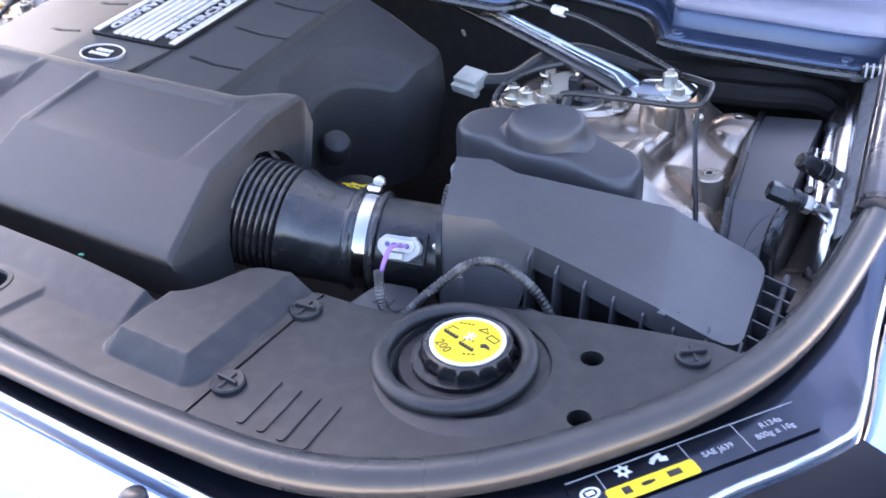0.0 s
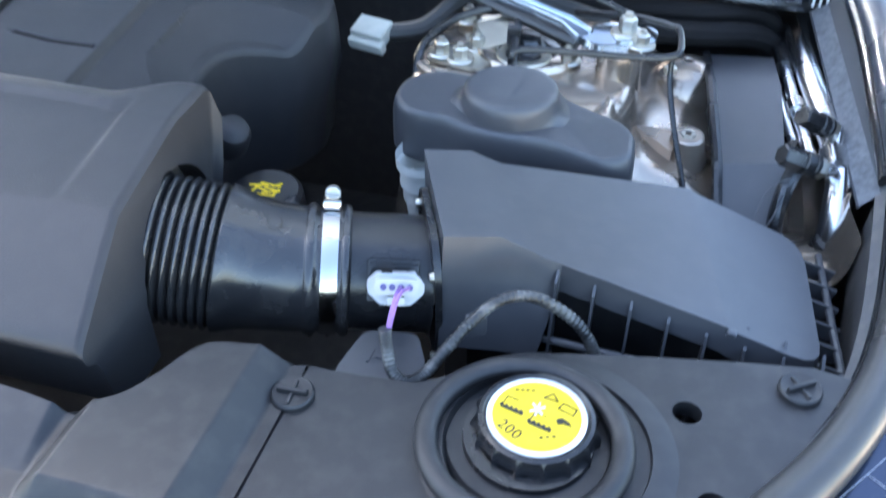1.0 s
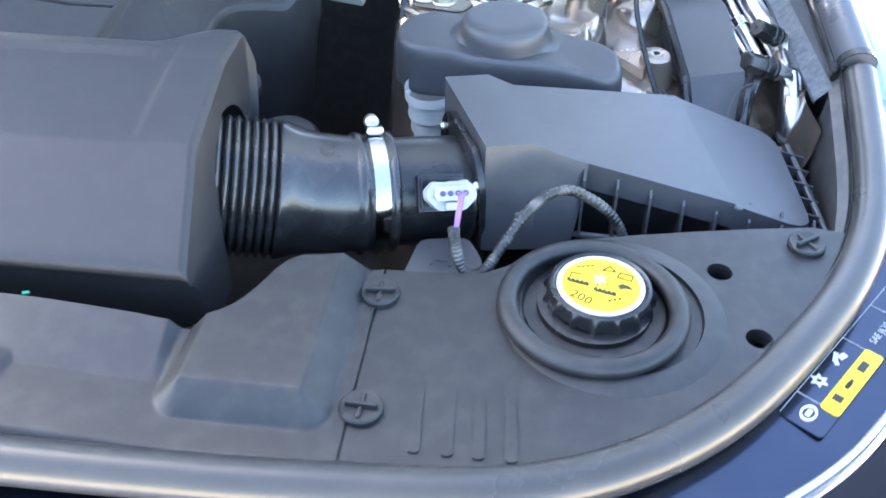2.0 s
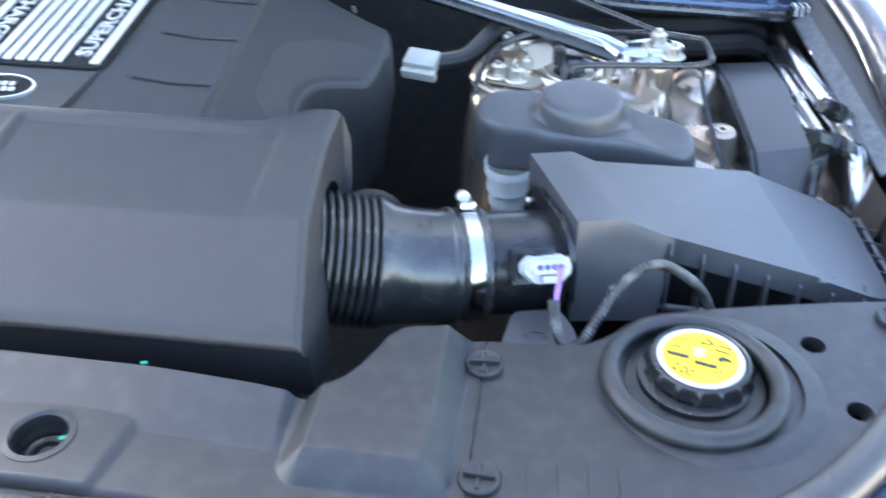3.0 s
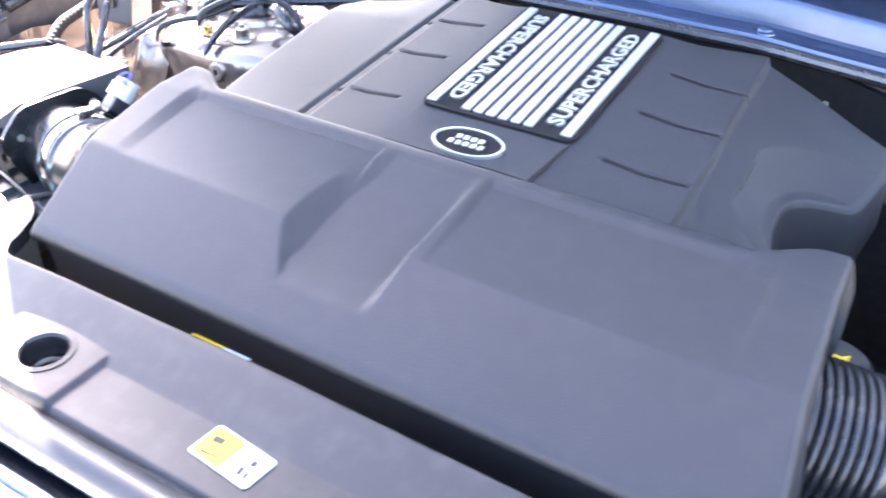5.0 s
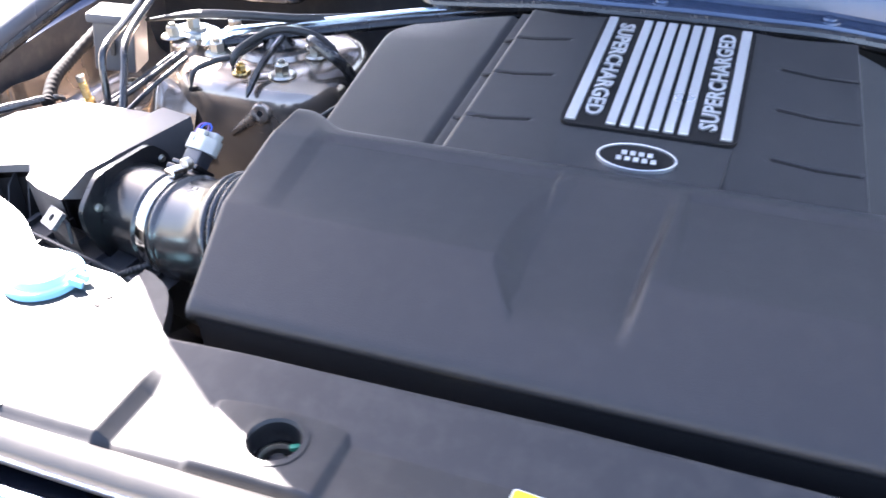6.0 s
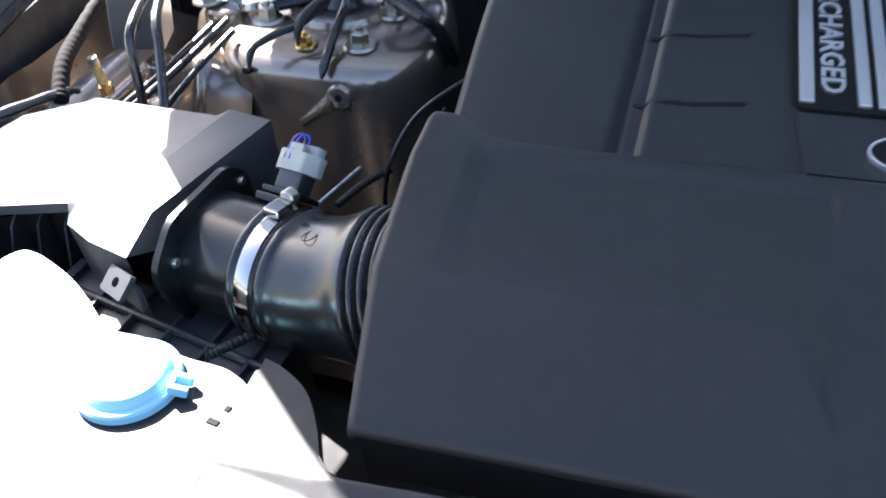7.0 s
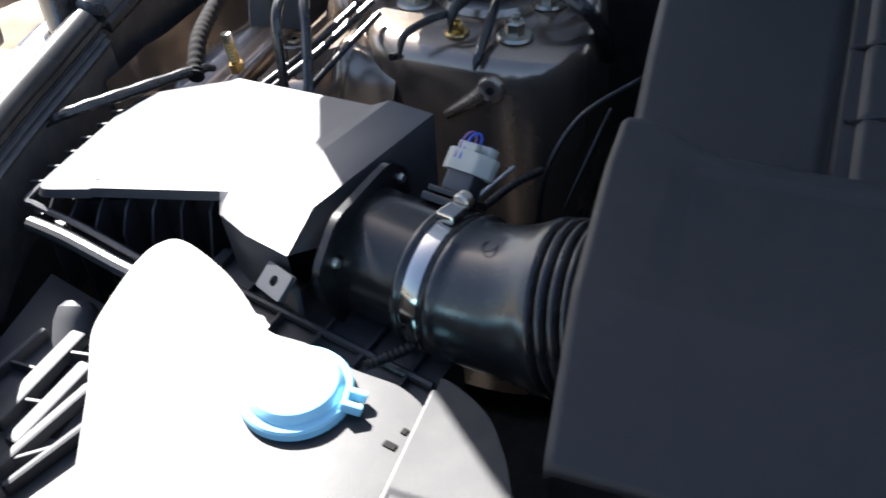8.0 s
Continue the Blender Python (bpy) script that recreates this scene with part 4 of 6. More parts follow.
        f = faces([P(x, 0.368, z1 + 0.006), P(x, 0.3555, z1 - 0.004), P(x, 0.346, 0.955), P(x, 0.346, 0.87), P(x, 0.37, 0.87),
                   P(x + 0.002, 0.368, z1 + 0.006), P(x + 0.002, 0.3555, z1 - 0.004), P(x + 0.002, 0.346, 0.955), P(x + 0.002, 0.346, 0.87), P(x + 0.002, 0.37, 0.87)],
                  [(0, 1, 2, 3, 4), (9, 8, 7, 6, 5), (0, 5, 6, 1), (1, 6, 7, 2), (2, 7, 8, 3), (3, 8, 9, 4), (4, 9, 5, 0)])
        part("fin", f, BOX, case)
    for k in range(6):
        y = 0.372 + 0.022 * k
        part("fin", box((0.034, 0.002, 0.014) if s > 0 else (0.046, 0.003, 0.014), P(0.754 if s > 0 else 0.760, y, 0.962), (0, s * 14, 0), 0.0004), BOX, case)
    return t


air_box(1, 0, 0, 0, "dark grey plastic air filter box with ribbed case")
air_box(-1, 0.022, 0.000, 0.004, "sunlit dark grey plastic air filter box with ribbed case")


# ---- right of the engine ----
def brake_reservoir():
    t = thing("fluid_reservoir", (0.5, 0.54, 0.9), "milky fluid reservoir under a black lobed plastic lid", "reservoir")
    out = rounded([(0.398, 0.526), (0.418, 0.507), (0.455, 0.507), (0.472, 0.503), (0.498, 0.499), (0.526, 0.501), (0.548, 0.504), (0.590, 0.496), (0.608, 0.510), (0.606, 0.548), (0.588, 0.568), (0.536, 0.580), (0.47, 0.590),
                   (0.418, 0.586), (0.396, 0.562)], 0.018, 6)
    c = Vector((0.50, 0.545))

    def height(x):
        return 0.005 * (1 - step01(0.44, 0.475, x)) - 0.008 * step01(0.525, 0.575, x)

    def ring(k, z, lift):
        pts = [(c.x + (x - c.x) * (1 - (1 - k) * 0.55), c.y + (y - c.y) * k) for x, y in out]
        return [(x, y, z + lift * height(x)) for x, y in pts]
    b = bmesh.new()
    rows = ((0.97, 0.984, 0.6), (1.0, 0.986, 0.6), (1.005, 0.992, 0.6), (1.0, 1.014, 1), (0.99, 1.021, 1), (0.965, 1.0265, 1), (0.925, 1.0295, 1), (0.87, 1.0302, 1), (0.7, 1.0302, 1), (0.4, 1.0302, 1), (0.1, 1.0302, 1))
    rings = [[b.verts.new(v) for v in ring(*r)] for r in rows]
    for a, d in zip(rings, rings[1:]):
        for k in range(len(a)):
            b.faces.new((a[k], a[(k + 1) % len(a)], d[(k + 1) % len(a)], d[k]))
    b.faces.new(rings[-1])
    lid = part("lid", b, BOX, t, "black lobed lid with a raised round top", sharp=70)
    b, rings, n = bmesh.new(), [], 72
    for r, f in ((0.054, -0.12), (0.0495, 0.02), (0.0455, 0.10), (0.0425, 0.25), (0.0408, 0.45), (0.0400, 0.70), (0.0388, 0.86), (0.0362, 0.95), (0.032, 0.99), (0.02, 1.0)):
        ring = []
        for k in range(n):
            a = 2 * math.pi * k / n
            x, y = 0.498 + r * math.cos(a), 0.546 + min(r, 0.0455 if math.sin(a) < -0.3 else r) * math.sin(a)
            low = 1.0302 + height(x) - 0.020 * step01(0.25, 0.95, -math.sin(a))
            ring.append(b.verts.new((x, y, lerp(low, 1.0515, f))))
        rings.append(ring)
    for a, d in zip(rings, rings[1:]):
        for k in range(n):
            b.faces.new((a[k], a[(k + 1) % n], d[(k + 1) % n], d[k]))
    b.faces.new(rings[-1])
    part("lid_dome", b, BOX, lid, sharp=70)
    m = pose(0.434, 0.512, 0.86, 4, 0, 0)
    part("bottle", lathe([(0, 0), (0.010, 0), (0.0135, 0.05), (0.0150, 0.075), (0.0165, 0.092), (0.0183, 0.094), (0.0186, 0.098), (0.0178, 0.101), (0.0186, 0.108), (0.0205, 0.110), (0.0208, 0.113), (0.0198, 0.116), (0.0210, 0.128), (0.0232, 0.130), (0.0235, 0.14)], 32, m), BOTTLE, t, "milky white plastic neck")


brake_reservoir()


def tower(s, cx, cy, top, label, extra):
    """Suspension turret: a pressed dome with a flat bolted top."""
    t = thing("suspension_turret", (cx, cy, 0.85), label, "suspension turret", "suspension turrets")
    n, b, rings = 64, bmesh.new(), []
    prof = [(0.02, 0.0), (0.06, -0.001), (0.084, -0.002), (0.094, -0.005), (0.101, -0.011), (0.105, -0.020), (0.107, -0.032), (0.110, -0.07), (0.116, -0.14), (0.13, -0.26), (0.15, -0.36)]
    for r, z in prof:
        ring = []
        for k in range(n):
            a = 2 * math.pi * k / n
            q = r * (1 + 0.03 * math.cos(3 * a + extra)) / (abs(math.cos(a)) ** 2.9 + abs(math.sin(a)) ** 2.9) ** (1 / 2.9)
            ring.append(b.verts.new((cx + q * math.cos(a) * 1.02, cy + q * math.sin(a), top + z)))
        rings.append(ring)
    b.faces.new(rings[0])
    for a, d in zip(rings, rings[1:]):
        for k in range(n):
            b.faces.new((a[k], a[(k + 1) % n], d[(k + 1) % n], d[k]))
    part("turret_shell", b, BRONZE, t, sharp=60)
    part("top_ring", lathe([(0.032, 0.0), (0.034, 0.005), (0.050, 0.006), (0.053, 0.0)], 40, pose(cx, cy + 0.01, top)), BRONZE, t)
    part("damper_top", lathe([(0, 0.014), (0.012, 0.014), (0.014, 0.01), (0.02, 0.004), (0.034, 0.002)], 32, pose(cx, cy + 0.01, top)), RUBBER, t)
    return t


tower(1, 0.487, 0.668, 1.018, "dusty bronze-grey metal suspension turret", 0.4)
LT = tower(-1, -0.467, 0.668, 1.030, "dusty bronze suspension turret partly in sun", 2.2)


def turret_front():
    """Bolted boss with its rib, a small hole and a tab on the sunny turret."""
    m = Matrix.Translation((-0.431, 0.5597, 1.000)) @ Vector((0.05, -1, 0.22)).to_track_quat('Z', 'Y').to_matrix().to_4x4()
    boss = part("boss", lathe([(0.003, 0.0005), (0.0036, 0.0016), (0.0080, 0.0022), (0.0105, 0.0014), (0.0122, -0.0010), (0.0132, -0.0050), (0.0140, -0.012)], 32, m), BRONZE, LT)
    part("boss_hole", lathe([(0, 0.0016), (0.0034, 0.0016), (0.0034, -0.002)], 16, m), GROOVE, boss)
    part("rib", sweep([(-0.436, 0.5615, 0.998), (-0.450, 0.561, 0.986), (-0.470, 0.561, 0.970)], lambda f: 0.0105 - 0.0045 * f, 14, 6, flat=0.8), BRONZE, LT)
    m = Matrix.Translation((-0.520, 0.5650, 1.015)) @ Vector((-0.2, -1, 0.3)).to_track_quat('Z', 'Y').to_matrix().to_4x4()
    part("small_hole", lathe([(0, 0.0018), (0.0030, 0.0018), (0.0034, 0.0), (0.0034, -0.006)], 16, m), GROOVE, LT)
    b = plate(rounded([(-0.428, 0.668), (-0.398, 0.668), (-0.394, 0.690), (-0.425, 0.692)], 0.008), 1.034, 1.037, [circle(-0.408, 0.68, 0.004, 12)])
    part("lifting_tab", b, STEEL, LT, "pale metal tab with a hole")


turret_front()


def turret_flank(s):
    """Pressed inner-wing sheet that runs outward from the turret, with a bolted boss."""
    def place(u, v):
        x, y = lerp(0.52, 0.70, u), lerp(0.52, 0.80, v)
        z = curve1([(0.52, 1.008), (0.57, 0.998), (0.61, 0.972), (0.65, 0.958), (0.70, 0.93)], x)
        z -= 0.10 * (1 - step01(0.52, 0.585, y))
        z += 0.018 * math.exp(-((x - 0.575) / 0.016) ** 2) * (1 - step01(0.66, 0.72, y)) * step01(0.50, 0.6, y)
        return (s * x, y, z)
    t = thing("inner_wing_sheet", (s * 0.62, 0.66, 0.9), "dusty bronze-grey pressed inner wing sheet", "inner wing", "inner wing sheets")
    part("sheet", grid(70, 70, place), BRONZE, t, sharp=70)
    m = pose(s * 0.648, 0.622, 0.984, 6, 0, 0)
    part("boss", lathe([(0.0035, -0.004), (0.004, 0.0), (0.0125, 0.0), (0.0145, -0.0015), (0.0155, -0.006), (0.017, -0.014), (0.022, -0.032), (0.032, -0.06)], 36, m), BRONZE, t)
    part("boss_nut", lathe([(0.0035, 0.0), (0.0035, 0.0015), (0.0068, 0.0015), (0.0075, 0.0)], 6, m), STEEL, t)
    part("rear_dome", lathe([(0.005, -0.002), (0.006, 0.0), (0.014, -0.001), (0.026, -0.006), (0.036, -0.016), (0.043, -0.034), (0.05, -0.09)], 40, pose(s * 0.638, 0.762, 0.988)), BRONZE, t)
    part("gusset", faces([(s * 0.600, 0.628, 0.982), (s * 0.640, 0.640, 0.978), (s * 0.636, 0.605, 0.974), (s * 0.600, 0.628, 0.960), (s * 0.640, 0.640, 0.956), (s * 0.636, 0.605, 0.952)], [(0, 1, 2), (3, 5, 4), (0, 3, 4, 1), (1, 4, 5, 2), (2, 5, 3, 0)]), BRONZE, t)
    # tall rounded pillar under the brace foot
    part("pillar", lathe([(0.0, 0.052), (0.017, 0.052), (0.0195, 0.050), (0.0205, 0.045), (0.0215, 0.02), (0.025, -0.01), (0.033, -0.05), (0.045, -0.1)], 36, pose(s * 0.575, 0.664 if s > 0 else 0.645, 0.986)), BRONZE, t)


turret_flank(1)
turret_flank(-1)

for at, lab in (((0.411, 0.640, 1.022), "zinc-plated nut on the turret top"), ((0.431, 0.633, 1.022), "zinc-plated nut on the turret top"), ((0.528, 0.662, 1.020), "zinc-plated flanged nut with a stud tip"),
                ((0.417, 0.722, 1.020), "zinc-plated nut at the back of the turret"), ((0.440, 0.664, 1.020), "zinc-plated nut beside the bracket")):
    hex_bolt("turret_nut", at, 0.0072, 0.013, lab, group="turret nuts", category="nut")
for at in ((-0.423, 0.603, 1.029), (-0.528, 0.638, 1.029), (-0.547, 0.712, 1.03), (-0.412, 0.668, 1.030)):
    hex_bolt("turret_nut", at, 0.0088, 0.015, "zinc-plated flanged nut with a stud tip", group="turret nuts", category="nut")


def strut_brace(s):
    t = thing("strut_brace", (s * 0.575, 0.685, 1.03), "bright metal strut brace bolted to the turret", "strut brace", "strut braces")
    S = lambda p: (s * p[0], p[1] - (0 if s > 0 else 0.02), p[2])
    ends = [Vector(S(p)) for p in ((0.540, 0.674, 1.046), (0.520, 0.686, 1.052), (0.43, 0.730, 1.058), (0.328, 0.782, 1.064), (0.19, 0.85, 1.068))]
    wide = (0.0125, 0.0085, 0.0068, 0.0062, 0.0058)
    b, rows = bmesh.new(), []
    for q, w in zip(ends, wide):
        out = Vector((s * 0.46, 0.89, 0)) * w
        rows.append([b.verts.new(q + o) for o in (-out * 1.12 - Vector((0, 0, 0.005)), -out - Vector((0, 0, 0.001)), -out * 0.8, -out * 0.74 - Vector((0, 0, 0.0025)), out * 0.74 - Vector((0, 0, 0.0025)), out * 0.8, out - Vector((0, 0, 0.001)), out * 1.12 - Vector((0, 0, 0.005)))])
    for p, q in zip(rows, rows[1:]):
        for k in range(8):
            b.faces.new((p[k], p[(k + 1) % 8], q[(k + 1) % 8], q[k]))
    part("bar", b, CHROME, t, sharp=25)
    part("lower_bar", sweep([S(p) for p in ((0.535, 0.668, 1.037), (0.43, 0.717, 1.047), (0.328, 0.769, 1.053), (0.19, 0.838, 1.057))], 0.0072, 12, 6, flat=0.9), SMOOTH, t, "black lower bar of the brace")
    b = plate(rounded([S((x, y, 0))[:2] for x, y in ((0.526, 0.676), (0.552, 0.656), (0.604, 0.672), (0.606, 0.702), (0.582, 0.714), (0.548, 0.700))], 0.01), 1.036, 1.043, round_=0.0015)
    part("foot_plate", b, CHROME, t)
    return t


strut_brace(1)
strut_brace(-1)
hex_bolt("brace_bolt", (-0.577, 0.668, 1.043), 0.0085, 0.016, "zinc bolt through the brace foot", group="brace bolts")
hex_bolt("brace_bolt", (-0.592, 0.645, 1.040), 0.0085, 0.014, "zinc bolt through the brace foot", group="brace bolts")
hex_bolt("brace_bolt", (0.577, 0.688, 1.043), 0.0085, 0.016, "zinc bolt through the brace foot", group="brace bolts")
hex_bolt("brace_bolt", (0.592, 0.672, 1.040), 0.0075, 0.012, "zinc bolt through the brace foot", group="brace bolts")


def bar_thing(name, pts, r, mat, label, category, n=10, steps=8, group=""):
    ob = part(name, sweep(pts, r, n, steps), mat)
    return tagged(ob, label, category, group)


# bent black wire pipe round the brace foot and a thin rod that hangs from it
bar_thing("brake_pipe", [(0.486, 0.600, 1.02), (0.486, 0.602, 1.046), (0.495, 0.607, 1.053), (0.55, 0.618, 1.052), (0.60, 0.628, 1.050), (0.622, 0.637, 1.050), (0.628, 0.65, 1.051), (0.624, 0.685, 1.053),
                         (0.615, 0.694, 1.052), (0.58, 0.72, 1.045), (0.52, 0.75, 1.03)], 0.0032, SMOOTH, "black bent brake pipe round the brace foot", "pipe")
bar_thing("thin_rod", [(0.622, 0.648, 1.04), (0.624, 0.64, 1.02), (0.637, 0.61, 0.985), (0.651, 0.578, 0.955), (0.66, 0.55, 0.92)], 0.0026, SMOOTH, "thin black rod hanging beside the turret", "rod")
tagged(part("pipe_clip", box((0.011, 0.008, 0.007), (0.622, 0.650, 1.031), (0, 0, 30), 0.002), STEEL), "small metal clip holding the pipe", "clip")
bar_thing("wire_link", [(0.503, 0.585, 1.03), (0.514, 0.572, 1.02), (0.522, 0.560, 1.012)], 0.0028, STEEL, "short bare metal link behind the reservoir lid", "link")


def turret_bracket():
    """Bright bracket plates and a clipped cable on the turret top."""
    t = thing("turret_bracket", (0.45, 0.66, 1.02), "bare metal bracket plates on the turret top", "bracket")
    b = plate(rounded([(0.398, 0.628), (0.450, 0.618), (0.462, 0.640), (0.458, 0.690), (0.436, 0.694), (0.425, 0.665), (0.400, 0.655)], 0.008), 1.0185, 1.0215, round_=0.0008)
    part("base_plate", b, STEEL, t)
    b = box((0.034, 0.040, 0.003), (0.452, 0.680, 1.030), (12, -14, 24), 0.001)
    part("raised_plate", b, STEEL, t)
    part("web", box((0.003, 0.040, 0.016), (0.437, 0.676, 1.026), (0, 0, 24), 0.0008), STEEL, t)
    b = box((0.056, 0.016, 0.003), (0.494, 0.711, 1.032), (24, 0, -10), 0.001)
    part("strip", b, CHROME, t)
    part("ring", lathe([(0.017, 0), (0.017, 0.004), (0.025, 0.0045), (0.0265, 0.002), (0.0265, 0)], 36, pose(0.487, 0.655, 1.0205), close=True), STEEL, t)
    part("rolled_lip", sweep([(0.470, 0.597, 1.012), (0.425, 0.604, 1.014), (0.398, 0.622, 1.014), (0.386, 0.652, 1.012), (0.388, 0.69, 1.008)], 0.006, 10, 8), BRONZE, t, "rolled bronze lip")


turret_bracket()
tagged(part("cable_clip", box((0.013, 0.013, 0.018), (0.474, 0.668, 1.036), (0, 0, 10), 0.002), SMOOTH), "black clip on the turret cable", "clip")
bar_thing("turret_cable", [(0.395, 0.60, 0.98), (0.391, 0.630, 1.018), (0.397, 0.652, 1.032), (0.412, 0.683, 1.038), (0.440, 0.706, 1.042), (0.462, 0.706, 1.043), (0.473, 0.690, 1.040), (0.475, 0.668, 1.036), (0.480, 0.64, 1.03), (0.482, 0.625, 1.01)], 0.0042, SMOOTH,
          "black cable arching over the turret", "cable", group="turret cables")


def white_plug():
    t = thing("wiring_plug", (0.322, 0.69, 0.99), "off-white plastic wiring plug with printed label", "plug")
    part("plug_shell", box((0.038, 0.026, 0.016), (0.322, 0.694, 1.008), (20, 0, -14), 0.002), OLIVE, t)
    part("plug_lip", box((0.041, 0.010, 0.012), (0.320, 0.681, 0.999), (20, 0, -14), 0.002), OLIVE, t)
    part("printed_label", box((0.022, 0.013, 0.0006), (0.323, 0.6965, 1.0166), (20, 0, -14), 0), GREYTRAY, t)
    return t


white_plug()
bar_thing("loom_cable", [(0.338, 0.70, 1.006), (0.37, 0.712, 1.010), (0.40, 0.74, 1.03), (0.43, 0.77, 1.035), (0.48, 0.79, 1.02), (0.55, 0.80, 1.0)], 0.0095, TAPE, "thick black taped cable behind the turret", "cable")
for k, (dy, dz, r) in enumerate(((0.0, 0.0, 0.013), (0.03, 0.012, 0.011), (0.045, -0.01, 0.012))):
    bar_thing("heater_hose", [(0.40, 0.84 + dy, 0.95 + dz), (0.46, 0.83 + dy, 0.975 + dz), (0.54, 0.82 + dy, 0.985 + dz), (0.64, 0.81 + dy, 0.995 + dz), (0.71, 0.84 + dy, 0.985 + dz), (0.74, 0.87 + dy, 0.93 + dz)], r,
              GROOVE, "black rubber hose along the firewall", "hose", group="firewall hoses")
bar_thing("bonnet_cable", [(0.25, 0.82, 1.085), (0.397, 0.781, 1.078), (0.45, 0.765, 1.075), (0.52, 0.735, 1.062), (0.58, 0.71, 1.05)], 0.0034, SMOOTH, "slim black cable above the brace", "cable")
tagged(part("cable_sleeve", sweep([(0.392, 0.783, 1.0785), (0.410, 0.777, 1.078)], 0.006, 12, 1), WHITE), "white sleeve on the slim cable", "sleeve")


def relay_duct():
    t = thing("relay_box", (0.70, 0.68, 0.9), "black plastic box beside the wing pipes", "relay box")
    b = faces([(0.660, 0.800, 0.978), (0.722, 0.800, 0.984), (0.732, 0.60, 0.983), (0.680, 0.60, 0.972), (0.688, 0.555, 0.93), (0.738, 0.555, 0.945),
               (0.650, 0.800, 0.86), (0.735, 0.800, 0.86), (0.745, 0.54, 0.86), (0.685, 0.54, 0.86), (0.667, 0.718, 0.989), (0.727, 0.718, 0.994)],
              [(0, 1, 11, 10), (10, 11, 2, 3), (3, 2, 5, 4), (4, 5, 8, 9), (0, 10, 3, 4, 9, 6), (1, 7, 8, 5, 2, 11), (0, 6, 7, 1)])
    bevel(b, 0.004, 3, 15)
    part("shell", b, BOX, t, sharp=30)
    part("edge_trim", sweep([(0.655, 0.80, 0.978), (0.663, 0.718, 0.987), (0.677, 0.60, 0.971), (0.686, 0.555, 0.93)], 0.005, 8, straight=True), SMOOTH, t)


relay_duct()


def wing_pipes():
    t = thing("coolant_pipe", (0.765, 0.66, 0.92), "bent aluminium air-conditioning pipe along the wing", "pipe", "wing pipes")
    part("tube", sweep([(0.742, 0.900, 0.988), (0.750, 0.815, 0.986), (0.759, 0.735, 0.987), (0.769, 0.665, 0.987), (0.776, 0.615, 0.982), (0.779, 0.592, 0.972), (0.780, 0.576, 0.955), (0.780, 0.566, 0.93), (0.780, 0.560, 0.90)], lambda f: 0.0118 + 0.0012 * step01(0.6, 0.7, f), 20, 8), ALU, t)
    part("union_nut", lathe([(0, -0.016), (0.0155, -0.016), (0.0165, -0.012), (0.0165, 0.004), (0.0150, 0.006), (0.0150, 0.012), (0.0135, 0.014), (0, 0.014)], 10, pose(0.780, 0.564, 0.925, 14, 0, 0)), SMOOTH, t, "black union collar")
    part("union_lug", box((0.022, 0.012, 0.014), (0.783, 0.552, 0.925), (10, 0, 10), 0.003), SMOOTH, t)
    part("bolt_block", box((0.018, 0.016, 0.018), (0.801, 0.548, 0.930), (10, 0, 0), 0.003), STEEL, t, "pale metal bolt block")
    part("bolt_tip", lathe([(0, 0.008), (0.006, 0.008), (0.007, 0.006), (0.007, -0.004)], 6, pose(0.803, 0.543, 0.941, -30, 0, 0)), STEEL, t)
    t2 = thing("coolant_pipe", (0.74, 0.74, 0.94), "slim aluminium pipe beside the relay box", "pipe", "wing pipes")
    part("tube", sweep([(0.731, 0.86, 0.976), (0.733, 0.815, 0.978), (0.737, 0.770, 0.979), (0.744, 0.715, 0.977), (0.752, 0.660, 0.974), (0.758, 0.620, 0.974)], 0.0060, 14, 8), ALU, t2)
    part("sleeve", sweep([(0.732, 0.835, 0.9775), (0.735, 0.790, 0.979)], 0.0092, 14, 2), SMOOTH, t2, "black sleeve on the slim pipe")
    part("collar", sweep([(0.7435, 0.722, 0.977), (0.746, 0.706, 0.9765)], 0.0086, 14, 2), CLAMP, t2)
    part("side_tube", sweep([(0.730, 0.745, 0.972), (0.735, 0.700, 0.972), (0.742, 0.655, 0.972)], 0.0042, 12, 6), ALU, t2, "thin bright tube beside the slim pipe")
    for at, aim, foot in (((0.7455, 0.617, 1.018), (-0.62, -0.40, 0.42), (0.772, 0.612, 0.986)), ((0.7325, 0.564, 1.010), (-0.80, -0.30, 0.36), (0.774, 0.596, 0.976))):
        v = thing("service_valve", at, "pipe service valve with black plastic cap", "valve", "service valves")
        m = Matrix.Translation(at) @ Vector(aim).to_track_quat('Z', 'Y').to_matrix().to_4x4()
        cap = part("cap", lathe([(0.0, 0.0125), (0.0016, 0.0125), (0.0016, 0.0135), (0.0082, 0.0135), (0.0092, 0.0122), (0.0096, -0.005), (0.0090, -0.008)], 6, m), SMOOTH, v, sharp=20)
        part("cap_skirt", lathe([(0.0088, -0.007), (0.0102, -0.008), (0.0102, -0.014), (0.0085, -0.015), (0.0085, -0.017), (0.0098, -0.018), (0.0098, -0.021), (0.007, -0.022)], 24, m), SMOOTH, cap)
        part("hex_body", lathe([(0.0080, -0.020), (0.0088, -0.022), (0.0088, -0.029), (0.0072, -0.031)], 6, m), STEEL, v, sharp=20)
        part("valve_stem", sweep([Vector(m @ Vector((0, 0, -0.028))), Vector(m @ Vector((0, 0, -0.036))), Vector(foot)], 0.0065, 12, 4), ALU, v)
    part("saddle_block", box((0.020, 0.030, 0.018), (0.772, 0.612, 0.988), (10, 20, 10), 0.004), ALU, t, "cast block that carries the valves")


wing_pipes()
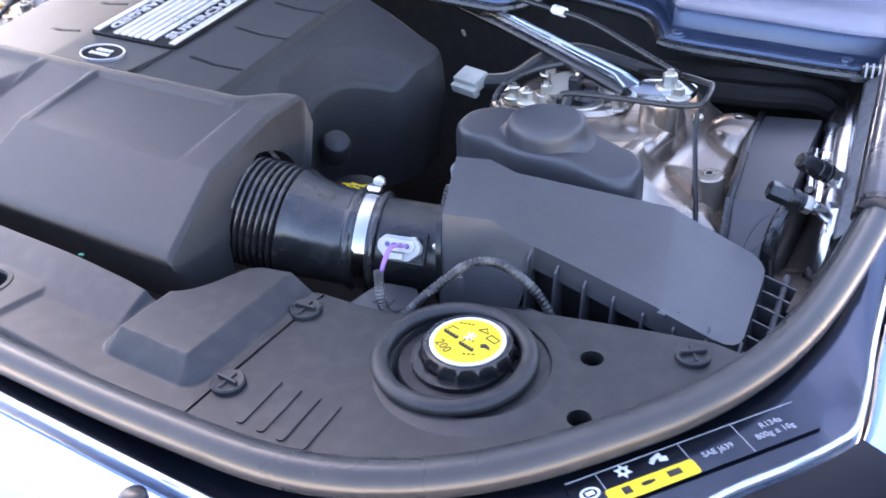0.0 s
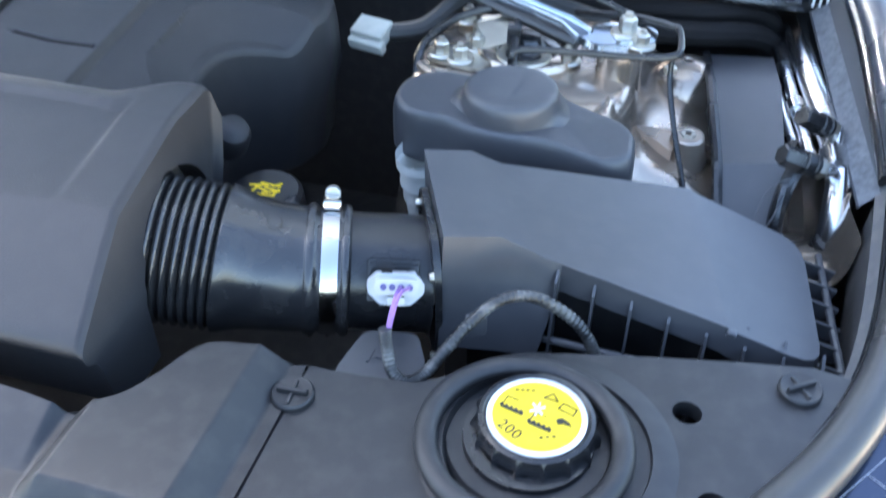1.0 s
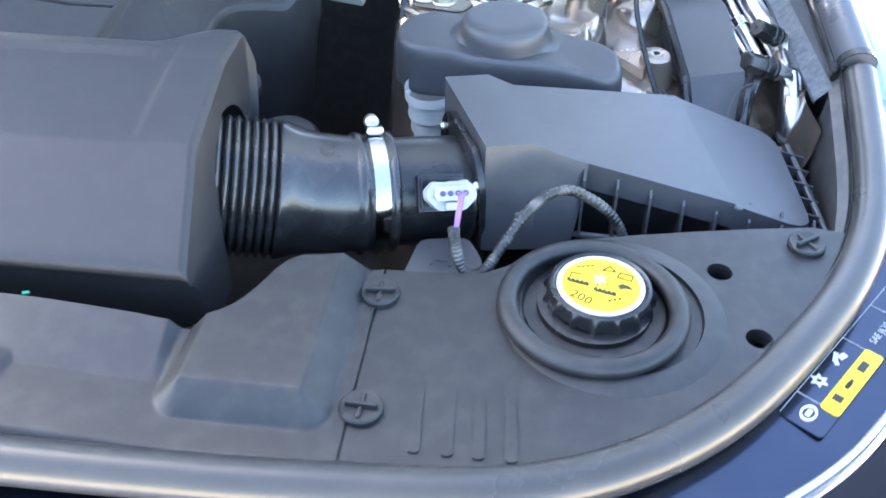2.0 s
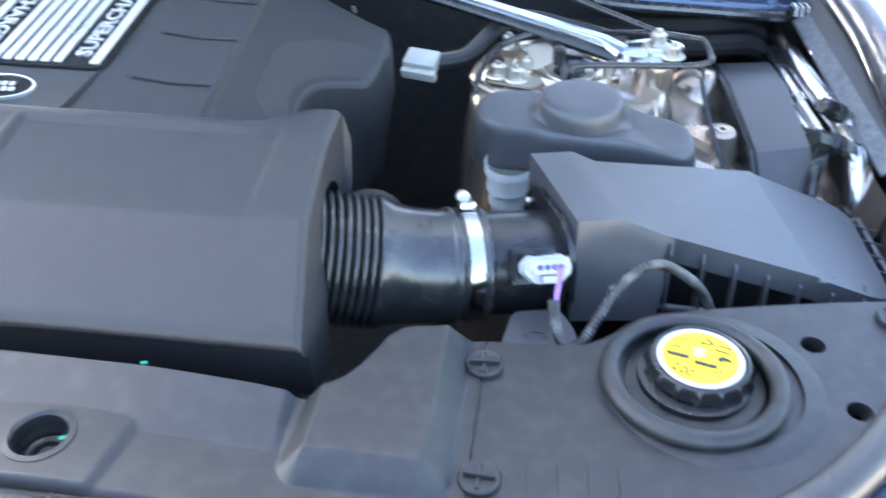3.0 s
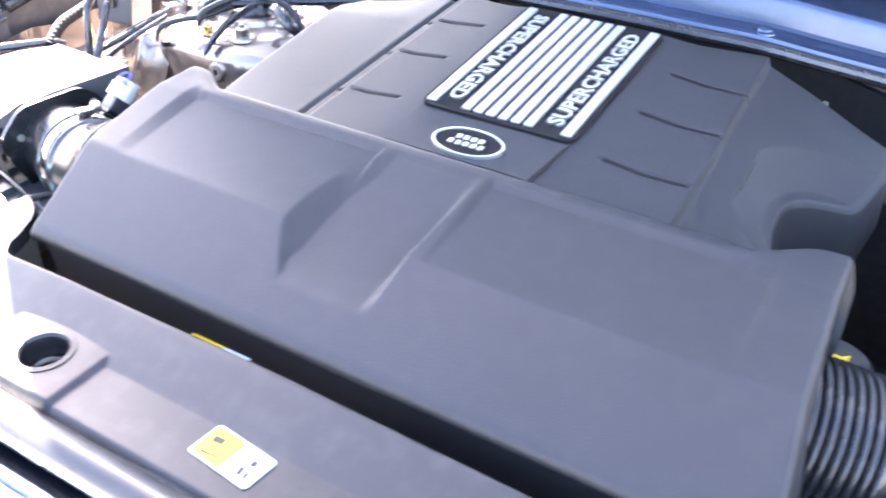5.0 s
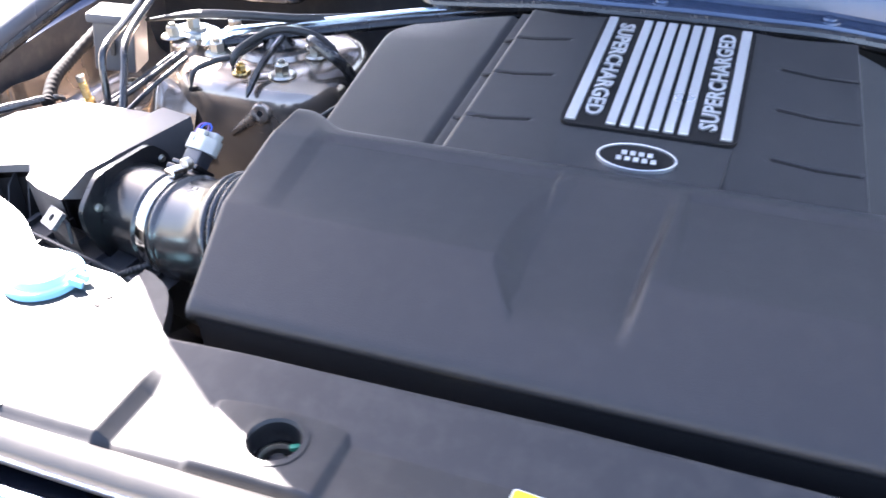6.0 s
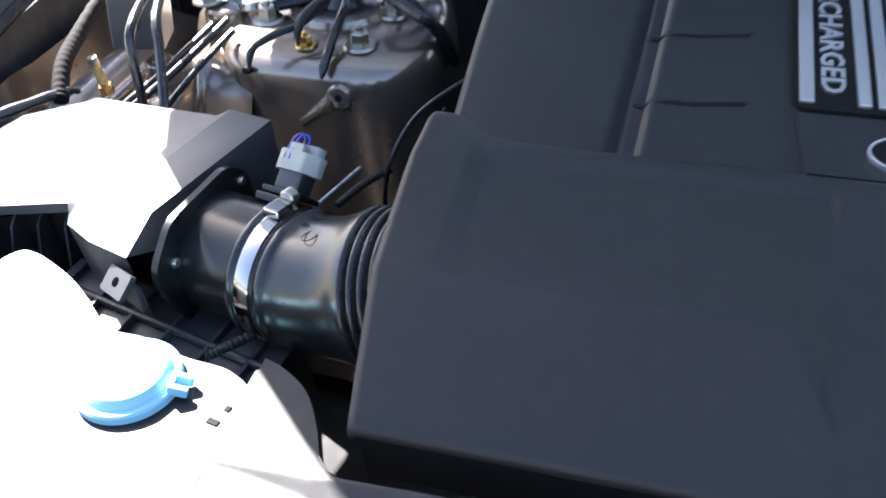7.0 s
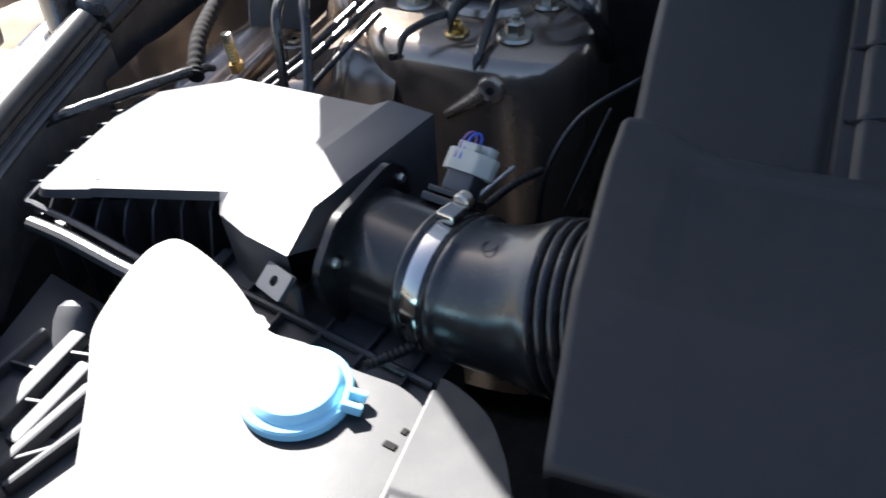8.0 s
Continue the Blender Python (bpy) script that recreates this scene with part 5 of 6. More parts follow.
bar_thing("cable_tie", [(0.735, 0.565, 0.990), (0.722, 0.560, 0.985), (0.714, 0.548, 0.974), (0.711, 0.534, 0.962), (0.716, 0.527, 0.960), (0.724, 0.536, 0.966), (0.730, 0.556, 0.975), (0.735, 0.578, 0.980)], 0.0007, BOX, "thin grey cable tie loop below the valve", "cable tie", 6)


def wing_inner(s):
    """Painted inner-wing pressing with a ledge below the pipes."""
    line = smooth_path([(0.792, 0, 0.972), (0.790, 0, 0.945), (0.783, 0, 0.925), (0.765, 0, 0.914), (0.742, 0, 0.908), (0.735, 0, 0.88), (0.733, 0, 0.82)], 4)

    def place(u, v):
        y = lerp(0.515, 0.86, u)
        p = line[round(v * (len(line) - 1))]
        return (s * (p.x - 0.010 * math.exp(-((y - 0.555) / 0.025) ** 2)), y, p.z + 0.010 * math.exp(-((y - 0.56) / 0.03) ** 2))
    t = thing("wing_pressing", (s * 0.76, 0.69, 0.82), "dusty bronze pressing of the inner wing", "inner wing", "wing pressings")
    cut = 12 / (len(line) - 1)
    part("side_wall", grid(60, 12, lambda u, v: place(u, v * cut)), BRONZE, t, sharp=60)
    part("ledge", grid(60, len(line) - 13, lambda u, v: place(u, lerp(cut, 1.0, v))), BRONZE, t, sharp=60)


wing_inner(1)
wing_inner(-1)
bar_thing("small_hose", [(0.738, 0.580, 0.992), (0.732, 0.566, 0.975), (0.730, 0.552, 0.95), (0.733, 0.545, 0.92)], 0.007, RUBBER, "small black hose below the valve cap", "hose")


def wing_liner(s):
    """Fuzzy ribbed strip, smooth lip and thin bead along the inner wing."""
    def place(u, v):
        y = lerp(0.545, 0.95, u)
        rip = 0.0005 * noise.noise(Vector((u * 150, v * 14, 0))) * (1 if 0.64 < v < 0.97 else 0)
        x = lerp(0.815, 0.786, v) - 0.030 * (y - 0.55) / 0.27 + 0.002 * math.sin(v * 3.1)
        return (s * (x + rip), y, lerp(1.026, 0.984, v) + 0.035 * (y - 0.53) / 0.37)
    t = thing("wing_liner", (s * 0.79, 0.70, 0.98), "pale grey fuzzy liner along the inner wing", "liner")
    part("fuzzy_strip", grid(300, 8, lambda u, v: place(u, lerp(0.62, 1.0, v))), FUZZ, t)
    part("smooth_lip", grid(60, 6, lambda u, v: place(u, lerp(0.0, 0.62, v))), LINING, t, "smooth grey lip of the liner")
    part("edge_bead", sweep([place(u, 1.0) for u in np.linspace(0, 1, 12)], 0.0012, 6, 4), BOX, t)


wing_liner(1)


def cowl():
    """Scuttle panel behind the engine: a bolted front flange, then a panel that rises to the screen."""
    front = [(0.0, 0.742, 1.108), (0.08, 0.745, 1.106), (0.143, 0.752, 1.103), (0.20, 0.765, 1.094), (0.284, 0.788, 1.080), (0.312, 0.797, 1.077), (0.332, 0.822, 1.077), (0.346, 0.866, 1.078), (0.37, 0.884, 1.075), (0.46, 0.884, 1.064), (0.495, 0.870, 1.057), (0.514, 0.842, 1.050), (0.533, 0.830, 1.047), (0.63, 0.845, 1.038), (0.727, 0.860, 1.030), (0.80, 0.875, 1.028)]
    line = smooth_path(both_sides(front), 6)
    t = thing("scuttle", (0, 0.9, 1.0), "black plastic scuttle panel below the windscreen", "scuttle")
    rows = ((0.0, -0.012), (-0.004, -0.006), (-0.002, 0.0), (0.004, 0.002), (0.022, 0.002), (0.026, 0.005), (0.029, 0.026), (0.033, 0.031), (0.05, 0.034), (0.10, 0.038), (0.112, 0.046), (0.20, 0.062), (0.32, 0.11), (0.5, 0.2))
    b = bmesh.new()
    lines = [[b.verts.new((q.x, q.y + o, q.z + h * (1.0 if abs(q.x) < 0.3 else 0.8))) for o, h in rows] for q in line]
    for a, c in zip(lines, lines[1:]):
        for k in range(len(rows) - 1):
            b.faces.new((a[k], a[k + 1], c[k + 1], c[k]))
    sheet = part("panel_sheet", b, COWL, t, sharp=35)
    for k in range(14):
        o = 0.124 + 0.0085 * k
        up = curve1([(0.112, 0.046), (0.20, 0.062), (0.32, 0.11)], o) + 0.0025
        part("grille_slat", sweep([(q.x, q.y + o, q.z + up * (1.0 if abs(q.x) < 0.3 else 0.8)) for q in line[::6] if abs(q.x) < 0.34], 0.0022, 6, 2, flat=0.7), RUBBER, t)
    part("edge_seal", sweep([(q.x, q.y - 0.006, q.z - 0.010) for q in line[::4]], 0.007, 10, 4), RUBBER, t)
    for x, y, z in ((0.143, 0.762, 1.104), (0.284, 0.798, 1.081), (0.533, 0.838, 1.048), (0.727, 0.868, 1.031), (-0.143, 0.762, 1.104), (-0.03, 0.753, 1.108)):
        c = thing("scuttle_fastener", (x, y, z), "black push fastener in the scuttle flange", "fastener", "scuttle fasteners")
        part("button", lathe([(0, 0.005), (0.005, 0.005), (0.0075, 0.0035), (0.0085, 0.0005)], 20, pose(x, y, z)), COWL, c)
        part("washer", lathe([(0.008, 0.0015), (0.012, 0.001), (0.0125, -0.001)], 24, pose(x, y, z)), COWL, c)


cowl()

def corrugated(name, pts, r, label, category, mat=TAPE, deep=0.09):
    path = smooth_path(pts, 24)
    n = len(path)
    ob = part(name, sweep(path, lambda f: r * (1 + deep * math.sin(f * n * 1.6)), 12, straight=True), mat)
    return tagged(ob, label, category)


# harness from the sensor plug over the air box
for k in range(2, 4):
    bar_thing("plug_wire", [RIGHT[4](0.088) @ Vector((-0.0086 + 0.0057 * k, -0.0015, 0)), (0.480 + 0.002 * k, 0.283, 1.042), (0.480 + 0.0015 * k, 0.272, 1.032), (0.4815 + 0.0006 * k, 0.266, 1.020)], 0.0013, VIOLET,
              "violet wire from the sensor plug", "wire", 8, group="sensor wires")
corrugated("sensor_loom", [(0.4815, 0.2665, 1.027), (0.483, 0.264, 1.016), (0.488, 0.2585, 1.000), (0.497, 0.259, 0.992), (0.506, 0.267, 0.993), (0.516, 0.281, 1.004), (0.527, 0.298, 1.014), (0.543, 0.312, 1.026), (0.562, 0.323, 1.025),
                          (0.585, 0.331, 1.008), (0.600, 0.333, 0.990), (0.609, 0.334, 0.968)], 0.0040, "black taped wiring loom looping over the air box", "wiring loom", LOOM, 0.08)
tagged(part("loom_clip", box((0.014, 0.008, 0.016), (0.529, 0.309, 1.004), (0, 0, 30), 0.002), BOX), "black clip holding the loom", "clip")


def lower_tray():
    t = thing("duct_end", (0.47, 0.28, 0.93), "grey plastic duct end below the intake tube", "duct")
    b = plate(rounded([(0.445, 0.262), (0.50, 0.262), (0.502, 0.285), (0.488, 0.312), (0.452, 0.305)], 0.008), 0.94, 0.982, round_=0.004)
    part("duct_shell", b, BOX, t)
    for dx, w, turn in ((-0.008, 0.012, 90), (0.0, 0.009, 0), (0.006, 0.012, 90)):
        part("raised_mark", box((w, 0.002, 0.001), (0.472 + dx, 0.283, 0.9825), (0, 0, turn), 0), BOX, t)


lower_tray()


def oil_cap():
    t = thing("oil_cap", (0.300, 0.458, 0.93), "black oil filler cap with worn yellow print", "cap")
    m = pose(0.305, 0.459, 0.948, 4, 0, 0) @ Matrix.Diagonal((0.96, 0.96, 1, 1))
    cap = part("cap_body", lathe([(0, 0.018), (0.030, 0.018), (0.034, 0.014), (0.035, 0.0), (0.035, -0.03)], 40, m), SMOOTH, t)
    for x, y, w, a in ((-0.008, 0.006, 0.018, 10), (0.006, 0.003, 0.016, -8), (0.0, -0.006, 0.024, 5), (0.008, 0.010, 0.010, 40), (-0.010, -0.001, 0.008, 70), (0.002, 0.009, 0.020, -4), (0.004, -0.0015, 0.012, 24), (-0.004, 0.0015, 0.015, -20), (0.011, 0.0, 0.010, 75)):
        bb = box((w, 0.0022, 0.0005), (x, y, 0.0182), (0, 0, a), 0)
        bb.transform(m)
        part("yellow_mark", bb, YELLOW, cap)


oil_cap()

# ---- left of the engine ----
def brass_fitting():
    t = thing("brass_fitting", (-0.714, 0.611, 0.945), "brass pipe fitting by the inner wing", "fitting")
    m = pose(-0.708, 0.607, 0.948, 4, -6, 0) @ Matrix.Diagonal((0.88, 0.88, 0.86, 1))
    part("hex_base", lathe([(0, 0), (0.0085, 0), (0.0085, 0.011), (0, 0.011)], 6, m), BRASS, t, sharp=20)
    prof = [(0, 0.045), (0.0045, 0.045)]
    for k in range(8):
        prof += [(0.0062, 0.043 - 0.004 * k), (0.0048, 0.041 - 0.004 * k)]
    part("threaded_stem", lathe(prof + [(0.0055, 0.010)], 16, m), BRASS, t, sharp=20)
    part("tip", lathe([(0, 0.049), (0.0055, 0.049), (0.0062, 0.047), (0.0062, 0.040)], 16, m), STEEL, t, "pale stud tip")


brass_fitting()
hex_bolt("brass_nut", (-0.472, 0.596, 1.029), 0.006, 0.010, "brass nut on the turret top", mat=BRASS, category="nut")
for pts, r, mat, lab in (
        ([(-0.473, 0.582, 1.036), (-0.472, 0.584, 1.050), (-0.467, 0.597, 1.060), (-0.45, 0.64, 1.066), (-0.42, 0.665, 1.058), (-0.392, 0.665, 1.045), (-0.372, 0.655, 1.02)], 0.0044, TAPE, "black cable curling over the turret"),
        ([(-0.4435, 0.556, 1.019), (-0.4425, 0.566, 1.030), (-0.442, 0.59, 1.043), (-0.445, 0.62, 1.048), (-0.452, 0.66, 1.05)], 0.0042, RUBBER, "black sleeve lying on the turret top"),
        ([(-0.502, 0.540, 1.030), (-0.500, 0.548, 1.046), (-0.488, 0.572, 1.050), (-0.474, 0.594, 1.050), (-0.462, 0.63, 1.056)], 0.0034, TAPE, "thin black cable bent over the turret edge"),
        ([(-0.64, 0.66, 1.05), (-0.56, 0.655, 1.068), (-0.50, 0.67, 1.068), (-0.45, 0.70, 1.06), (-0.40, 0.75, 1.05), (-0.33, 0.80, 1.04)], 0.0055, TAPE, "black taped cable across the turret"),
        ([(-0.42, 0.665, 1.052), (-0.40, 0.64, 1.058), (-0.375, 0.63, 1.05), (-0.36, 0.64, 1.03), (-0.352, 0.66, 0.99)], 0.0065, RUBBER, "thick black hose beside the turret")):
    bar_thing("turret_cable", pts, lambda f, r=r: r * (0.35 + 0.65 * step01(0.0, 0.22, f)), mat, lab, "cable", group="turret cables")
for pts, r, lab in (
        ([(-0.66, 0.69, 1.07), (-0.625, 0.60, 1.068), (-0.610, 0.548, 1.064), (-0.607, 0.530, 1.048), (-0.601, 0.518, 1.005), (-0.596, 0.50, 0.96)], 0.0044, "black hose bending down behind the air box"),
        ([(-0.63, 0.70, 1.09), (-0.607, 0.60, 1.072), (-0.592, 0.555, 1.062), (-0.582, 0.535, 1.045), (-0.568, 0.500, 1.005), (-0.562, 0.48, 0.96)], 0.0044, "black hose bending down behind the air box"),
        ([(-0.560, 0.62, 1.035), (-0.59, 0.56, 1.01), (-0.625, 0.51, 0.985), (-0.64, 0.49, 0.96)], 0.0036, "thin black pipe along the inner wing"),
        ([(-0.575, 0.63, 1.03), (-0.605, 0.57, 1.005), (-0.640, 0.515, 0.98), (-0.655, 0.49, 0.95)], 0.0036, "thin black pipe along the inner wing"),
        ([(-0.545, 0.60, 1.035), (-0.565, 0.55, 1.015), (-0.588, 0.51, 0.985), (-0.60, 0.49, 0.95)], 0.0030, "thin black pipe along the inner wing")):
    bar_thing("wing_hose", pts, r, RUBBER, lab, "hose", group="wing hoses")
bar_thing("wing_loom", [(-0.800, 0.418, 0.974), (-0.782, 0.432, 0.984), (-0.763, 0.446, 0.990), (-0.735, 0.483, 0.991), (-0.702, 0.533, 0.990), (-0.692, 0.550, 0.985)], lambda f: 0.0030 + 0.0024 * math.sin(math.pi * f) + 0.0004 * math.sin(f * 60), RUBBER, "shiny black taped loom under the wing edge", "wiring loom")


corrugated("corrugated_sleeve", [(-0.700, 0.53, 0.985), (-0.717, 0.568, 1.0), (-0.733, 0.621, 1.004), (-0.742, 0.70, 1.02)], 0.0078, "corrugated black sleeve along the inner wing", "sleeve", GROOVE, 0.06)
corrugated("corrugated_sleeve", [(-0.418, 0.268, 0.976), (-0.404, 0.279, 0.979), (-0.388, 0.296, 0.98), (-0.375, 0.315, 0.975)], 0.0036, "corrugated black sleeve under the intake hose", "sleeve")
corrugated("corrugated_sleeve", [(-0.376, 0.525, 0.955), (-0.392, 0.50, 0.955), (-0.408, 0.475, 0.948)], 0.0034, "short corrugated sleeve behind the intake hose", "sleeve")
bar_thing("engine_cable", [(-0.29, 0.55, 1.05), (-0.31, 0.53, 1.045), (-0.345, 0.51, 1.02), (-0.362, 0.484, 0.985), (-0.362, 0.465, 0.94)], 0.0020, SMOOTH, "glossy black cable beside the engine cover", "cable", group="engine cables")
bar_thing("engine_cable", [(-0.325, 0.53, 1.02), (-0.335, 0.50, 0.99), (-0.345, 0.475, 0.955), (-0.35, 0.46, 0.92)], 0.0016, SMOOTH, "thin glossy black cable beside the engine cover", "cable", group="engine cables")
tagged(part("metal_tag", box((0.003, 0.054, 0.003), (-0.403, 0.472, 0.970), (14, 0, -30), 0.001), CONNECTOR), "narrow pale metal tag below the turret", "tag")


def left_relay_box():
    t = thing("relay_box", (-0.664, 0.640, 1.02), "grey plastic relay box with sunlit lid", "relay box")
    part("case", box((0.050, 0.056, 0.060), (-0.664, 0.636, 1.028), (-6, 6, 20), 0.003), BOX, t)
    part("lid", box((0.054, 0.060, 0.012), (-0.664, 0.636, 1.063), (-6, 6, 20), 0.003), GREYTRAY, t, "pale grey lid")
    part("catch", box((0.006, 0.004, 0.018), (-0.653, 0.606, 1.032), (-6, 6, 20), 0.001), SMOOTH, t)


left_relay_box()


def box_bracket():
    t = thing("box_bracket", (-0.492, 0.297, 0.99), "grey plastic tab with a bolt hole on the air box", "bracket")
    b = plate(rounded([(-0.013, -0.009), (0.013, -0.009), (0.013, 0.009), (-0.013, 0.009)], 0.002), -0.004, 0.0, [circle(0, 0, 0.0036, 16)])
    b.transform(pose(-0.4815, 0.2825, 1.016, 40, -6, -28))
    part("tab", b, BOX, t)
    part("web", box((0.030, 0.004, 0.022), (-0.479, 0.290, 1.002), (0, 0, -28), 0.001), BOX, t)


box_bracket()


def lower_duct():
    t = thing("intake_duct", (-0.47, 0.29, 0.9), "ribbed black plastic intake duct below the hose", "duct")
    a, b2 = Vector((-0.57, 0.325, 0.962)), Vector((-0.375, 0.280, 0.958))
    d = (b2 - a).normalized()
    side = Vector((-d.y, d.x, 0))
    b = bmesh.new()
    rows = []
    for k in range(13):
        q = a.lerp(b2, k / 12)
        rows.append([b.verts.new(q + side * o + Vector((0, 0, h))) for o, h in ((-0.030, -0.06), (-0.028, -0.006), (-0.022, 0.0), (0.022, 0.006), (0.028, 0.002), (0.034, -0.06))])
    for p, q in zip(rows, rows[1:]):
        for k in range(5):
            b.faces.new((p[k], p[k + 1], q[k + 1], q[k]))
    part("duct_shell", b, BOX, t, sharp=40)
    for k in range(6):
        q = a.lerp(b2, 0.06 + k * 0.17)
        part("duct_rib", box((0.003, 0.060, 0.010), tuple(q + Vector((0, 0, 0.004))), (6, 0, math.degrees(math.atan2(d.y, d.x))), 0.0008), BOX, t)
    part("duct_rail", sweep([a + side * -0.005 + Vector((0, 0, 0.006)), b2 + side * -0.005 + Vector((0, 0, 0.006))], 0.003, 8, 4), BOX, t)


lower_duct()


def lamp_back():
    """Back of the headlamp beside the slam panel: a case with clips, rails and a round bulb cover."""
    t = thing("headlamp_housing", (-0.65, 0.22, 0.8), "grey plastic back of the headlamp housing", "headlamp")
    b = faces([(-0.735, 0.335, 0.905), (-0.60, 0.300, 0.903), (-0.545, 0.10, 0.906), (-0.70, 0.12, 0.910), (-0.735, 0.335, 0.78), (-0.60, 0.300, 0.78), (-0.545, 0.10, 0.78), (-0.70, 0.12, 0.78)],
              [(0, 1, 2, 3), (0, 4, 5, 1), (1, 5, 6, 2), (2, 6, 7, 3), (3, 7, 4, 0)])
    bevel(b, 0.006, 3)
    part("case", b, GREYTRAY, t)
    part("bulb_cover", lathe([(0, 0.024), (0.010, 0.023), (0.015, 0.018), (0.017, 0.008), (0.018, -0.04)], 32, pose(-0.676, 0.288, 0.902, -50, -20, 0)), GREYTRAY, t)
    for x0, y0, x1, y1, w in ((-0.661, 0.280, -0.665, 0.190, 0.014), (-0.636, 0.256, -0.641, 0.180, 0.013), (-0.621, 0.240, -0.638, 0.155, 0.009), (-0.690, 0.275, -0.700, 0.205, 0.008), (-0.597, 0.225, -0.622, 0.150, 0.007)):
        d = Vector((x1 - x0, y1 - y0))
        part("rail", box((d.length, w, 0.012), ((x0 + x1) / 2, (y0 + y1) / 2, 0.911), (0, 0, math.degrees(math.atan2(d.y, d.x))), 0.003), GREYTRAY, t)
    for x, y, turn, w in ((-0.650, 0.262, 8, 0.03), (-0.652, 0.215, 8, 0.03), (-0.630, 0.172, 40, 0.045), (-0.680, 0.24, 0, 0.03)):
        part("web", box((w, 0.003, 0.010), (x, y, 0.910), (0, 0, turn), 0.0008), GREYTRAY, t)
    for x, y in ((-0.650, 0.238), (-0.627, 0.214)):
        part("recess", box((0.010, 0.034, 0.004), (x, y, 0.9055), (0, 0, 4), 0.001), GROOVE, t)
    bar_thing("lamp_rim", [(-0.752, 0.357, 0.945), (-0.70, 0.346, 0.945), (-0.642, 0.331, 0.945), (-0.58, 0.312, 0.945)], 0.006, PANEL, "black plastic rail above the headlamp back", "rail")


lamp_back()
for k in range(2):
    bar_thing("plug_wire", [LEFT[4](0.086) @ Vector((-0.002 + 0.004 * k, 0.002, 0)), LEFT[4](0.0925) @ Vector((-0.002 + 0.004 * k, 0.002, 0)), LEFT[4](0.0950) @ Vector((0.000 + 0.004 * k, 0.005, 0)), LEFT[4](0.090) @ Vector((0.002 + 0.004 * k, 0.009, 0)),
              LEFT[4](0.075) @ Vector((0.003 + 0.004 * k, 0.011, 0))], 0.0008, BLUEWIRE if k == 0 else VIOLET, "coloured wire from the sensor plug", "wire", 8, group="sensor wires")


def strut_stub():
    # stands for the gas strut, cut short to keep its shadow small
    t = thing("strut_stub", (-0.850, 0.556, 0.985), "short black post standing for the gas strut on the wing edge", "buffer")
    m = pose(-0.850, 0.556, 0.990)
    part("foot", lathe([(0.028, 0), (0.028, 0.006), (0.022, 0.010)], 28, m), SMOOTH, t)
    part("stub_post", lathe([(0.021, 0.008), (0.022, 0.05), (0.019, 0.058), (0, 0.060)], 28, m), RUBBER, t)


strut_stub()


def washer_neck():
    t = thing("washer_filler", (-0.43, 0.20, 0.95), "washer filler neck with light blue flip cap", "filler cap")
    m = pose(-0.4275, 0.208, 1.0)
    part("neck", lathe([(0.018, 0.010), (0.0245, 0.012), (0.0255, 0.010), (0.0255, 0.0), (0.025, -0.06)], 44, m), BLUECAP, t)
    part("cap_lid", lathe([(0, 0.028), (0.018, 0.0275), (0.024, 0.0255), (0.0265, 0.0225), (0.027, 0.0205), (0.0305, 0.0195), (0.0315, 0.0180), (0.0315, 0.0135), (0.029, 0.0130)], 48, m), BLUECAP, t, sharp=28)
    part("cap_tab", box((0.012, 0.004, 0.007), (-0.3940, 0.2135, 1.0195), (0, 18, 12), 0.001), BLUECAP, t)
    part("cap_tab", box((0.012, 0.004, 0.007), (-0.3930, 0.2045, 1.0195), (0, 18, 12), 0.001), BLUECAP, t)
    part("tab_bridge", box((0.003, 0.013, 0.007), (-0.398, 0.209, 1.0205), (0, 18, 12), 0.001), BLUECAP, t)
    return t


washer_neck()
EDGE_L = [(-0.437, 0.0780), (-0.472, 0.081), (-0.497, 0.100), (-0.513, 0.129), (-0.542, 0.178), (-0.5673, 0.2140), (-0.5732, 0.2434), (-0.5771, 0.2719), (-0.5761, 0.2906), (-0.5673, 0.3024), (-0.5535, 0.3004), (-0.5349, 0.2925), (-0.5152, 0.2827), (-0.4966, 0.2700), (-0.4799, 0.2562), (-0.4651, 0.2444)]


def left_panel():
    t = thing("side_panel_cover", (-0.5, 0.2, 0.95), "sunlit matt plastic corner cover beside the washer cap", "panel")
    b = plate(rounded(EDGE_L[1:] + [(-0.4357, 0.2444), (-0.4111, 0.2346), (-0.3768, 0.2317), (-0.3630, 0.2248), (-0.3570, 0.2200), (-0.3570, 0.0770), (-0.3580, 0.0765)], 0.012, 4), 0.985, 1.013, round_=0.0015)
    sheet = part("cover_sheet", b, PANEL, t)
    part("seam_strip", box((0.004, 0.155, 0.003), (-0.3567, 0.156, 1.0138), (0, 0, 0), 0.001), PANEL, sheet)
    for x, y, w in ((-0.3665, 0.193, 0.0075), (-0.3625, 0.2035, 0.0035)):
        part("clip_slot", box((w, 0.004, 0.0015), (x, y, 1.0132), (0, 0, -12), 0.0005), GROOVE, sheet)


left_panel()


